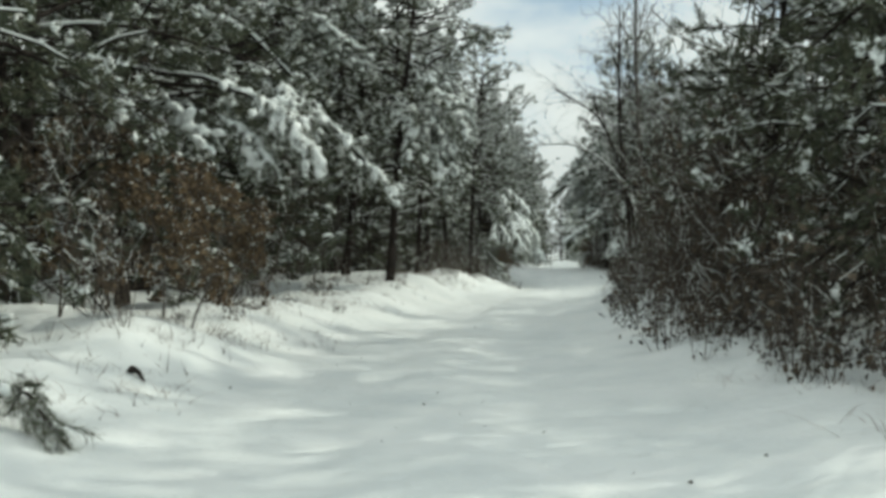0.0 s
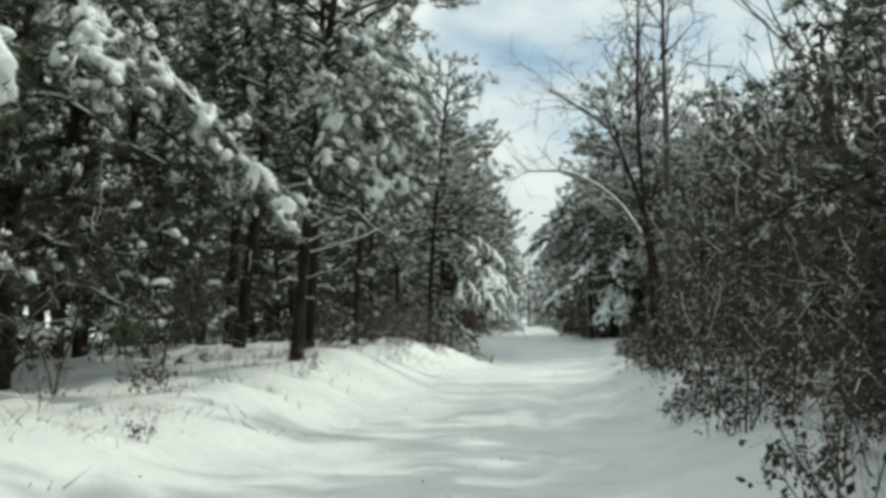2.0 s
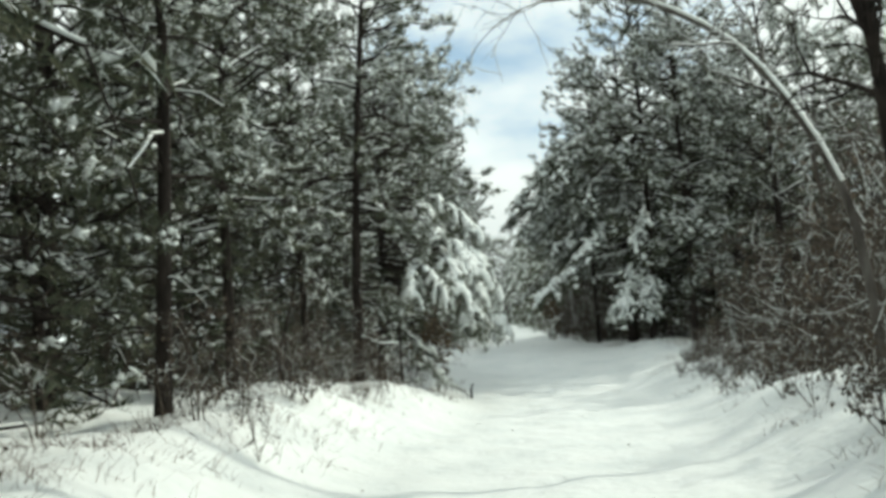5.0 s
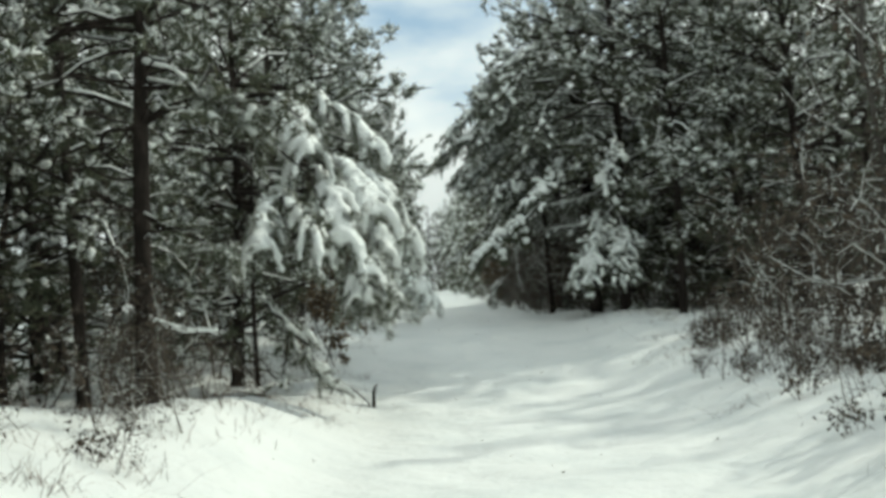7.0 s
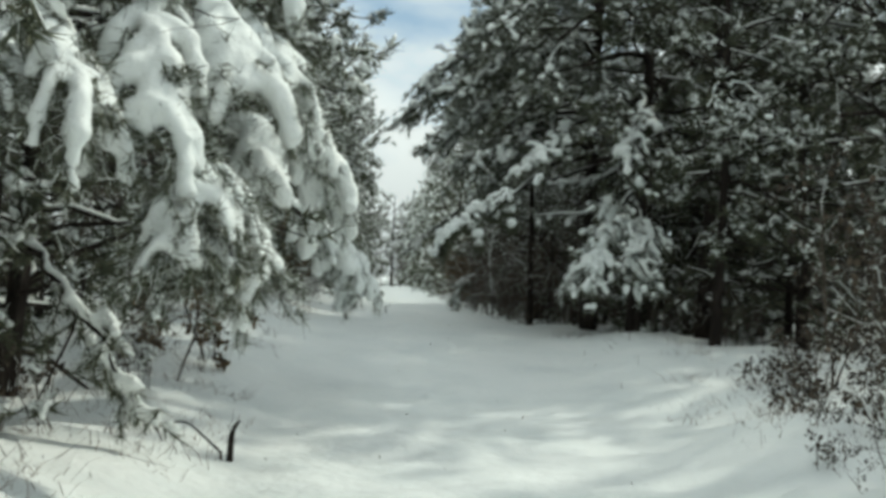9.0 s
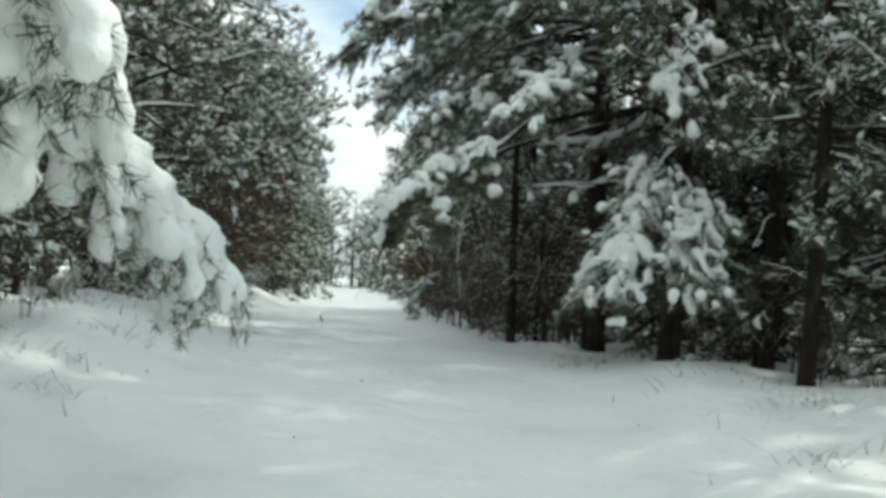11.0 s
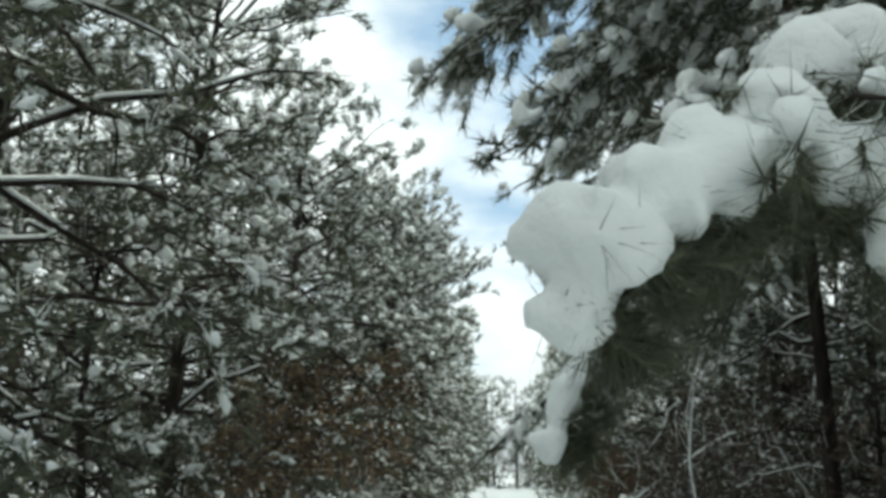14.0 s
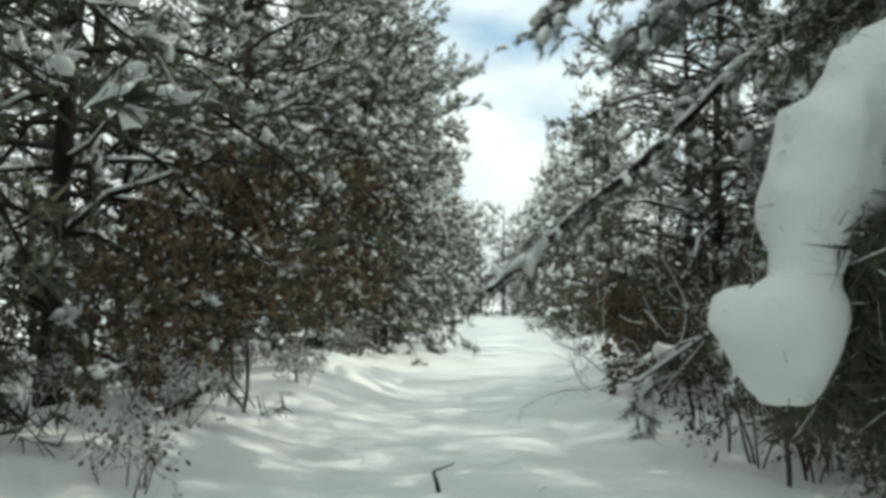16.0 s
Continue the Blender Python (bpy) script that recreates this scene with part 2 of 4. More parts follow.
def land(x, y):
    """The snow's height at a place."""
    x, y = np.asarray(x, float), np.asarray(y, float)
    u = x - trail_x(y)
    u = u + waves(0 * u, y, 13, (6.0, 11.0), 0.035)
    t = np.clip((np.abs(u) - 1.5) / 1.9, 0, 1)
    bank = t * t * (3 - 2 * t)
    rut = -0.03 * (np.exp(-((u - 0.75) / 0.35) ** 2) + np.exp(-((u + 0.75) / 0.35) ** 2))
    rise = np.where(u < 0, np.interp(y, BANK_L[:, 0], BANK_L[:, 1]), np.interp(y, BANK_R[:, 0], BANK_R[:, 1]))
    z = trail_z(y) + bank * (rise + waves(x, y, 3, (1.6, 3.6), 0.04)) + rut
    z = z + waves(x, y, 5, (0.45, 0.7, 1.2), 0.024) * (0.5 + bank) + waves(x, y, 9, (9.0, 20.0), 0.012) * bank
    for k in range(26):
        fy = 34 + 0.72 * k
        fx = float(trail_x(fy)) - 0.25 + (0.16 if k % 2 else -0.16)
        z = z - 0.045 * np.exp(-(((x - fx) / 0.15) ** 2 + ((y - fy) / 0.22) ** 2))
    r = np.random.RandomState(33)
    for k in range(90):
        fy = r.uniform(22, 58)
        fx, d, w = float(trail_x(fy)) + r.normal() * 0.8, r.uniform(0.012, 0.045), r.uniform(0.13, 0.3)
        z = z - d * np.exp(-(((x - fx) / w) ** 2 + ((y - fy) / w) ** 2))
    far = np.clip((np.abs(u) - 60) / 300, 0, 1)
    return z + far * 6


def spread(lo, hi, a, b, fine):
    """Grid lines: fine between a and b, growing out to lo and hi."""
    mid = list(np.arange(a, b, fine))
    up, step = [], fine
    p = b
    while p < hi:
        up.append(p)
        step *= 1.25
        p += step
    down, step, p = [], fine * 1.25, a - fine * 1.25
    while p > lo:
        down.append(p)
        step *= 1.25
        p -= step
    return np.array([lo] + down[::-1] + mid + up + [hi])


gx, gy = spread(-900, 900, -6, 14, 0.15), spread(-900, 1400, -2, 72, 0.2)
X, Y = np.meshgrid(gx, gy)
gb = Buf()
nx, ny = len(gx), len(gy)
i, j = np.meshgrid(np.arange(ny - 1), np.arange(nx - 1), indexing="ij")
gb.add(np.stack([X, Y, land(X, Y)], -1), np.stack([i * nx + j, i * nx + j + 1, (i + 1) * nx + j + 1, (i + 1) * nx + j], -1).reshape(-1, 4))
tagged(new("ground", gb.mesh("ground", GROUND_SNOW)), "snow-covered woodland trail between low banks", "ground", kind="structure")


# ---- trees ----
def pine_meshes(seed, height, base, radius, snow=0.5, per_m=4.4, count=22, droop=0.10, whorl=0.5, limbs=5, trunk=0.10, big=1.0, bend=0.2, bare_low=0, side=None):
    """The four meshes of a snow-laden pitch pine standing at the origin. bare_low: dead limbs under the crown."""
    rng = np.random.RandomState(seed)
    tr, lb, nd, sn = Buf(), Buf(), Buf(), Buf()
    hs = np.linspace(0, 1, 12)
    off = np.stack([np.sin(hs * 3 + rng.uniform(0, 6)) * bend * hs, np.sin(hs * 2.3 + rng.uniform(0, 6)) * bend * hs, hs * height], 1)
    off[:, :2] -= off[0, :2]
    rad = trunk * (1 - hs) ** 0.8 + 0.015
    rad[0] *= 1.25
    low = off.copy()
    low[0, 2] = -0.3
    tube(tr, low, rad, 9)
    at = lambda h: np.array([np.interp(h, off[:, 2], off[:, k]) for k in range(3)])
    for _ in range(bare_low):
        az, ln, h = rng.uniform(0, 6.283), rng.uniform(0.25, 1.3), rng.uniform(0.2, 1.0) * base
        k = np.linspace(0, 1, 5)
        q = at(h) + np.stack([np.cos(az) * ln * k, np.sin(az) * ln * k, ln * (rng.uniform(-0.1, 0.5) * k - rng.uniform(0.0, 0.6) * k * k)], 1) + rng.normal(size=(5, 3)) * 0.02
        tube(lb, q, 0.017 * (1 - 0.75 * k) * (0.6 + ln / 2), 4)
        if rng.rand() < 0.5:
            tube(sn, q, 0.010 * (1 - 0.6 * k) + 0.004, 4, 0.9, lift=0.012 * (1 - 0.6 * k) + 0.004)
    P, D, W = [], [], []
    near = count > 12
    h = base
    while h < height - 0.1:
        t = (h - base) / (height - base)
        for _ in range(limbs):
            az = rng.uniform(0, 6.283)
            ln = radius * (1 - t ** 3.2) ** 0.75 * (0.5 + 0.55 * rng.rand()) * (0.75 + 0.25 * min(1, t * 4)) + 0.3
            e0 = 0.22 + 0.75 * t * t + 0.1 * t + rng.normal() * 0.26
            ns = 6 if near else 4
            s = np.linspace(0, 1, ns)
            drop = droop * (1.5 - 0.8 * t) * (ln * s) ** 2 * rng.uniform(0.5, 2.0)
            sw = rng.normal() * 0.4
            r0 = np.stack([np.cos(az + sw * s) * ln * s, np.sin(az + sw * s) * ln * s, ln * s * e0 - drop], 1) + at(h + rng.uniform(-0.25, 0.25))
            r0[1:] += rng.normal(size=(ns - 1, 3)) * 0.05
            lr = (0.010 + 0.011 * ln) * (1 - 0.8 * s)
            tube(lb, r0, lr, 4 if near else 3)
            if rng.rand() < 0.35 * snow and count > 9:
                a = rng.randint(0, ns - 3)
                b = a + rng.randint(3, 5)
                tube(sn, r0[a:b], lr[a:b] * 0.9 + 0.006, 4, 0.8, lift=lr[a:b] * 0.8 + 0.008)
            m = max(4, int(ln * per_m * (0.95 + 0.45 * t)))
            while m > 0:
                f = 0.25 + 0.77 * rng.rand() ** 0.8
                p = np.array([np.interp(f, s, r0[:, c]) for c in range(3)])
                i = int(min(ns - 2, f * (ns - 1)))
                d = unit(r0[i + 1] - r0[i])
                b = rng.uniform(0.1, 0.75) * (1.25 - 0.6 * f)
                sd = unit(np.cross(d, (0, 0, 1))) * rng.choice((-1, 1))
                out = unit(d * 0.8 + sd * rng.uniform(0.0, 1.2) + np.array([0, 0, rng.normal() * 0.42 + 0.1]))
                e = p + out * b
                if b > 0.2 and near:
                    tube(lb, np.stack([p, e]), np.array([0.007, 0.004]), 3)
                k = 1 + int(b / 0.26)
                for q in range(k):
                    P.append(p + (e - p) * (1 - 0.6 * q / k) + rng.normal(size=3) * 0.035 * q)
                    D.append(unit(out + rng.normal(size=3) * 0.4 + np.array([0, 0, 0.25])))
                    W.append((0.4 + 0.75 * t) * (0.35 + 0.8 * f))
                m -= k
        h += whorl * rng.uniform(0.7, 1.3)
    P, D = np.array(P), np.array(D)
    wide = 0.0105 if near else 0.024
    needles(nd, rng, P, D, count, 0.17 * big, wide, 0.72, run=0.24 * big)
    # snow: frosted needles, and small uneven caps over the upper side of the tufts
    # most where the tuft lies high and far out, little inside and low down
    load = rng.rand(len(P)) / np.minimum(1.25, W)
    pick = load < snow
    needles(sn, rng, P[pick] + np.array([0, 0, 0.03]) * big, D[pick] + np.array([0, 0, 0.25]), 9 if near else 4, 0.15 * big, wide * 0.9, 0.75, run=0.22 * big)
    for turn in range(3 if near else 2):
        pk = load < snow * (1.0, 0.8, 0.5)[turn]
        c = pk.sum()
        size = np.stack([rng.uniform(0.045, 0.11, c), rng.uniform(0.035, 0.07, c), rng.uniform(0.024, 0.05, c)], 1) * big * rng.uniform(0.45, 1.1, (c, 1)) * (0.9 if near else 1.05)
        hd = D[pk] + np.array([0, 0, -0.7]) * rng.rand(c, 1) + rng.normal(size=(c, 3)) * 0.45
        hd[:, 2] = np.minimum(hd[:, 2], 0.25)
        at_tuft = P[pk] + D[pk] * rng.uniform(-0.06, 0.17, (c, 1)) * big + (rng.normal(size=(c, 3)) * 0.035 + np.array([0, 0, 0.045])) * big
        lumps(sn, rng, at_tuft, hd, size, 1 if near and not turn else 0, 0.3)
    return tr.mesh("trunk", BARK), lb.mesh("branchwork", BARK), nd.mesh("needles", NEEDLE, False), sn.mesh("snow", SNOW)


JOINED = ("branchwork", "crown", "snow_cover", "twigwork", "dead_foliage")


def stand(name, meshes, parts, label, category, m, group=""):
    """A tree or shrub: an Empty at its foot with its meshes as parts."""
    root = new(name)
    for me, pn in zip(meshes, parts):
        if len(me.polygons):
            o = new(pn, me)
            o.parent = root
            if pn in JOINED:
                tagged(o, kind="stuff")
    root.matrix_world = m
    return tagged(root, label, category, group)


PINE_PARTS = ("trunk", "branchwork", "crown", "snow_cover")
PINES = [pine_meshes(11 + k, h, b, r, min(1.0, s + 0.32), 5.2, 22, whorl=0.46, big=1.1) for k, (h, b, r, s) in enumerate(((8.6, 0.7, 2.4, 0.68), (10.0, 1.2, 2.8, 0.64), (7.8, 0.4, 2.2, 0.7), (9.6, 1.0, 2.6, 0.62), (8.2, 0.5, 2.8, 0.68)))]
SHADED = [pine_meshes(17 + k, h, 0.5, 2.7, 0.5, 4.6, 20) for k, h in enumerate((8.5, 9.5))]
POLES = [pine_meshes(21 + k, h, b, r, 1.0, 5.0, 20, bare_low=10, trunk=t, bend=0.3) for k, (h, b, r, t) in enumerate(((10.0, 2.8, 2.2, 0.085), (11.0, 3.2, 2.4, 0.10)))]
WIDE = [pine_meshes(26 + k, 11.5, b, 4.0, 0.66, 4.6, 20, whorl=0.45, trunk=0.17, droop=0.06, bare_low=8) for k, b in enumerate((4.2, 4.8))]
GAUNT = pine_meshes(29, 10.0, 3.4, 1.3, 0.7, 3.0, 16, whorl=1.1, limbs=3, bare_low=12, trunk=0.09, bend=0.3)
FAR_PINES = [pine_meshes(31 + k, h, b, r, s, 2.4, 11, 0.12, 0.66, 4, 0.12, 1.55) for k, (h, b, r, s) in enumerate(((9.5, 0.4, 2.7, 0.45), (11.0, 0.8, 2.9, 0.4), (8.5, 0.3, 2.6, 0.5)))]
DISTANT = [pine_meshes(36 + k, h, 0.3, r, 0.5, 1.5, 8, 0.12, 0.8, 4, 0.12, 2.6) for k, (h, r) in enumerate(((9.5, 2.8), (8.5, 2.6)))]
YOUNG = [pine_meshes(41 + k, h, 0.2, r, 0.36, 3.6, 14, 0.15, 0.4, 5, 0.04, 0.95) for k, (h, r) in enumerate(((3.2, 1.3), (2.4, 1.1)))]


def plant(meshes, parts, name, label, category, x, y, turn=0, scale=1.0, lean=(0, 0), group="", sink=0.0):
    m = pose(x, y, float(land(x, y)) - sink, lean[0], lean[1], 0) @ pose(0, 0, 0, 0, 0, turn) @ Matrix.Diagonal((scale, scale, scale, 1))
    return stand(name, meshes, parts, label, category, m, group)


def pine(kind, x, y, turn=0, scale=1.0, lean=(0, 0), label="snow-laden pitch pine with a dark furrowed trunk"):
    return plant(kind, PINE_PARTS, "pine_tree", label, "pine tree", x, y, turn, scale, lean, "pines along the trail")


def bough(tree, label, way, radius, width, seed, shoots=40, big=1.0, pillow=0.6, level=2, snow_limb=1.0, hang=0.35, first=0.35, pillows=(), fine=False, dense=1.0, last=1.0, bald=0, frost=16):
    """A single limb of a tree, along the places in way (world), with its shoots and the snow heaped on them."""
    rng = np.random.RandomState(seed)
    k = np.linspace(0, len(way) - 1, 14)
    w = np.array(way, float)
    pts = np.stack([np.interp(k, np.arange(len(w)), w[:, c]) for c in range(3)], 1)
    for _ in range(2):
        pts[1:-1] = (pts[:-2] + 2 * pts[1:-1] + pts[2:]) / 4
    pts[1:-1] += rng.normal(size=(12, 3)) * 0.02
    s = np.linspace(0, 1, 14)
    rr = radius * (1 - 0.78 * s)
    lb, nd, sn = Buf(), Buf(), Buf()
    tube(lb, pts, rr, 7)
    if snow_limb:
        j = snow_limb * (0.8 + 0.35 * np.sin(s * 23 + seed) * np.sin(s * 11))
        tube(sn, pts, rr * 0.85 * j + 0.022 * j, 8, 0.75, lift=rr * 0.75 + 0.018)
    P, D, F = [], [], []
    for q in range(shoots):
        f = first + (last - first) * (q + rng.rand()) / shoots
        p = np.array([np.interp(f, s, pts[:, c]) for c in range(3)])
        i = int(min(12, f * 13))
        d = unit(pts[i + 1] - pts[i])
        b = rng.uniform(0.05, 1.0) * width * (1.1 - 0.45 * f)
        sd = unit(np.cross(d, (0, 0, 1))) * rng.choice((-1, 1))
        out = unit(0.8 * d + sd * rng.uniform(0.1, 1.2) + np.array([0, 0, rng.uniform(-0.5, 0.25)]))
        e = p + out * b - np.array([0, 0, hang * b * rng.uniform(0.2, 1.3)])
        tube(lb, np.stack([p, (p + e) / 2 + np.array([0, 0, 0.1 * b]), e]), np.array([0.010, 0.007, 0.004]), 4)
        for g in np.linspace(0.45 if dense == 1 else 0.15, 1, 1 + int(b * dense / 0.22)):
            o = p + (e - p) * g + rng.normal(size=3) * 0.05 * dense
            P.append(o)
            D.append(unit(out + np.array([0, 0, -0.35]) + rng.normal(size=3) * 0.3))
            F.append(f)
    P, D, F = np.array(P), np.array(D), np.array(F)
    needles(nd, rng, P, D, 120 if fine else (60 if dense == 1 else 34), 0.11 if fine else 0.14, 0.0016 if fine else 0.0045, run=0.26)
    pick = rng.rand(len(P)) < pillow
    c = pick.sum()
    size = np.stack([rng.uniform(0.07, 0.13, c), rng.uniform(0.055, 0.095, c), rng.uniform(0.045, 0.075, c)], 1) * big * rng.uniform(0.65, 1.2, (c, 1))
    lumps(sn, rng, P[pick] + D[pick] * 0.06 + np.array([0, 0, 0.07]) * big, D[pick] * np.array([1, 1, 0.6]) + np.array([0, 0, -0.2]), size, level, 0.3)
    inv = tree.matrix_world.inverted()
    limb = new("bough", lb.mesh("bough", BARK))
    limb.parent, limb.matrix_parent_inverse = tree, inv
    tagged(limb, label)
    fr = Buf()
    for nth, (p, sz) in enumerate(pillows):
        sz = np.array(sz)
        o = unit(rng.normal(size=(18, 3)))
        needles(fr, rng, np.array(p) + o * sz * 0.95, o + np.array([0, 0, -0.5]), 22, 0.02, 0.001, 0.8, run=0.01)
        off = rng.normal(size=(9, 3)).clip(-1.6, 1.6) * sz * np.array([0.36, 0.36, 0.32])
        lumps(sn, rng, np.array(p) + off, rng.normal(size=(9, 3)) * np.array([1, 1, 0.4]), sz[::-1].mean() * rng.uniform(0.4, 0.85, (9, 3)), 2, 0.45)
        lumps(sn, rng, np.array([p], float), np.array([[0.7, 0.5, -0.4]]), sz[None] * 0.85, 3, 0.42)
        tp = np.array(p) + rng.normal(size=(16, 3)) * sz * np.array([0.6, 0.6, 0.25]) - np.array([0, 0, 0.75]) * sz[2]
        td = unit(rng.normal(size=(16, 3)) * np.array([0.6, 0.6, 0.2]) + np.array([0.15, 0, -0.8]))
        if nth < bald:
            tp = np.array(p) + (rng.normal(size=(16, 3)) * 0.35 + np.array([0.75, 0.6, -0.25])) * sz
            td = unit(rng.normal(size=(16, 3)) * 0.35 + np.array([0.8, 0.3, -0.35]))
        needles(nd, rng, tp, td, 110, 0.10, 0.0014, run=0.16)
    needles(fr, rng, P + np.array([0, 0, 0.02]), D + np.array([0, 0, 0.15]), frost, 0.11 if fine else 0.13, 0.0015 if fine else 0.0042, 0.7, run=0.24)
    for nm, bf, mt, sm in (("foliage", nd, NEEDLE, False), ("frost", fr, SNOW, False), ("snow_cover", sn, SNOW, True)):
        o = new(nm, bf.mesh(nm, mt, sm))
        o.parent = limb
        tagged(o, kind="stuff")
        if nm == "snow_cover":
            melt = o.modifiers.new("melt", "REMESH")
            melt.mode, melt.voxel_size, melt.use_smooth_shade = "VOXEL", 0.02 if fine else 0.032, True
            soft = o.modifiers.new("soft", "SMOOTH")
            soft.factor, soft.iterations = 0.5, 3
    return limb


def cascade(tree, label, way, radius, seed, fingers=10, thick=0.1, ridge=0.085, reach=0.45, start=0.35, leafy=36):
    """A limb bent down along way (world): a ridge of snow along it, and rounded fingers of snow hanging from its side shoots."""
    rng = np.random.RandomState(seed)
    k = np.linspace(0, len(way) - 1, 16)
    w = np.array(way, float)
    pts = np.stack([np.interp(k, np.arange(len(w)), w[:, c]) for c in range(3)], 1)
    for _ in range(2):
        pts[1:-1] = (pts[:-2] + 2 * pts[1:-1] + pts[2:]) / 4
    s = np.linspace(0, 1, 16)
    lb, nd, sn = Buf(), Buf(), Buf()
    tube(lb, pts, radius * (1 - 0.75 * s), 6)
    on = lambda f: np.array([np.interp(f, s, pts[:, c]) for c in range(3)])
    run = np.linalg.norm(np.diff(pts, axis=0), axis=1).sum()
    m = int(run * (1 - start) / 0.09)
    fs = start + (1.02 - start) * (np.arange(m) + rng.rand(m) * 0.7) / m
    q = np.array([on(f) for f in fs])
    fat = ridge * rng.uniform(0.65, 1.3, (m, 1)) * np.interp(fs, [start, start + 0.15], [0.5, 1])[:, None]
    lumps(sn, rng, q + np.array([0, 0, 0.5]) * fat + rng.normal(size=(m, 3)) * 0.025, np.gradient(q, axis=0), fat * np.array([1.3, 1.05, 0.9]), 1, 0.2)
    P, D = [q - np.array([0, 0, 0.05])], [unit(np.gradient(q, axis=0)) + np.array([0, 0, -0.5])]
    for n in range(fingers):
        f = start + 0.08 + (1.0 - start - 0.08) * (n + rng.rand()) / fingers
        p, d = on(f), unit(on(min(1, f + 0.05)) - on(f - 0.05))
        sd = unit(np.cross(d, (0, 0, 1)) + 1e-6) * (1 if n % 2 else -1)
        out = unit(0.45 * d * np.array([1, 1, 0.3]) + sd * rng.uniform(0.35, 1.2) + np.array([0, 0, 0.15]))
        ln = reach * rng.uniform(0.5, 1.25)
        g = np.linspace(0, 1, 3 + int(ln / 0.08))[:, None]
        fall = rng.uniform(0.6, 1.2)
        c = p + out * ln * (g - 0.35 * g * g) - np.array([0, 0, 1.0]) * fall * ln * g * g
        t = thick * rng.uniform(0.7, 1.2) * (0.75 + 0.5 * g - 0.35 * g ** 3) * rng.uniform(0.85, 1.15, g.shape)
        tube(lb, c, np.linspace(0.011, 0.004, len(c)), 4)
        lumps(sn, rng, c + np.array([0, 0, 0.45]) * t, np.gradient(c, axis=0), t * np.array([1.2, 1.0, 0.9]), 1, 0.2)
        for o in (0.0, 0.07):
            P.append(c[1:] - np.array([0, 0, 0.3]) * t[1:] + rng.normal(size=(len(c) - 1, 3)) * 0.05)
            D.append(unit(np.gradient(c, axis=0)[1:]) + np.array([0, 0, -0.25 - 4 * o]) + rng.normal(size=(len(c) - 1, 3)) * 0.35)
    P, D = np.concatenate(P), np.concatenate(D)
    needles(nd, rng, P, D, leafy, 0.11, 0.0032, 0.8, run=0.1)
    # frost on the needles that stick out of the snow
    fr = Buf()
    needles(fr, rng, P, D + np.array([0, 0, 0.3]), leafy // 3, 0.11, 0.0026, 0.8, run=0.14)
    limb = new("bough", lb.mesh("bough", BARK))
    limb.parent, limb.matrix_parent_inverse = tree, tree.matrix_world.inverted()
    tagged(limb, label)
    for nm, bf, mt, sm in (("foliage", nd, NEEDLE, False), ("frost", fr, SNOW, False), ("snow_cover", sn, SNOW, True)):
        o = new(nm, bf.mesh(nm, mt, sm))
        o.parent = limb
        tagged(o, kind="stuff")
        if nm == "snow_cover":
            melt = o.modifiers.new("melt", "REMESH")
            melt.mode, melt.voxel_size, melt.use_smooth_shade = "VOXEL", 0.03, True
            soft = o.modifiers.new("soft", "SMOOTH")
            soft.factor, soft.iterations = 0.5, 3
    return limb


def dead_limb(tree, way, radius, seed, twigs=5, snow=1.0):
    """A bare lower limb of a tree along way (world), a line of snow on its back."""
    rng = np.random.RandomState(seed)
    k = np.linspace(0, len(way) - 1, 11)
    w = np.array(way, float)
    pts = np.stack([np.interp(k, np.arange(len(w)), w[:, c]) for c in range(3)], 1)
    pts[1:-1] = (pts[:-2] + 2 * pts[1:-1] + pts[2:]) / 4
    pts[1:] += rng.normal(size=(10, 3)) * 0.012
    rr = radius * np.linspace(1, 0.35, 11)
    lb, sn = Buf(), Buf()
    tube(lb, pts, rr, 6)
    tube(sn, pts, (rr * 0.8 + 0.012 * snow) * rng.uniform(0.7, 1.3, 11), 6, 0.9, lift=rr * 0.7 + 0.012 * snow)
    for _ in range(twigs):
        i = rng.randint(4, 11)
        d = unit(pts[i] - pts[i - 1] + rng.normal(size=3) * 0.5)
        e = pts[i] + d * rng.uniform(0.12, 0.4)
        tube(lb, np.stack([pts[i], e]), np.array([0.006, 0.003]), 4)
        tube(sn, np.stack([pts[i], e]), np.array([0.009, 0.006]), 4, 0.9, lift=np.array([0.009, 0.006]))
    limb = new("limb", lb.mesh("limb", BARK))
    limb.parent, limb.matrix_parent_inverse = tree, tree.matrix_world.inverted()
    tagged(limb, "bare dead limb with a line of snow")
    o = new("snow_cover", sn.mesh("snow_cover", SNOW))
    o.parent = limb
    tagged(o, kind="stuff")
    return limb


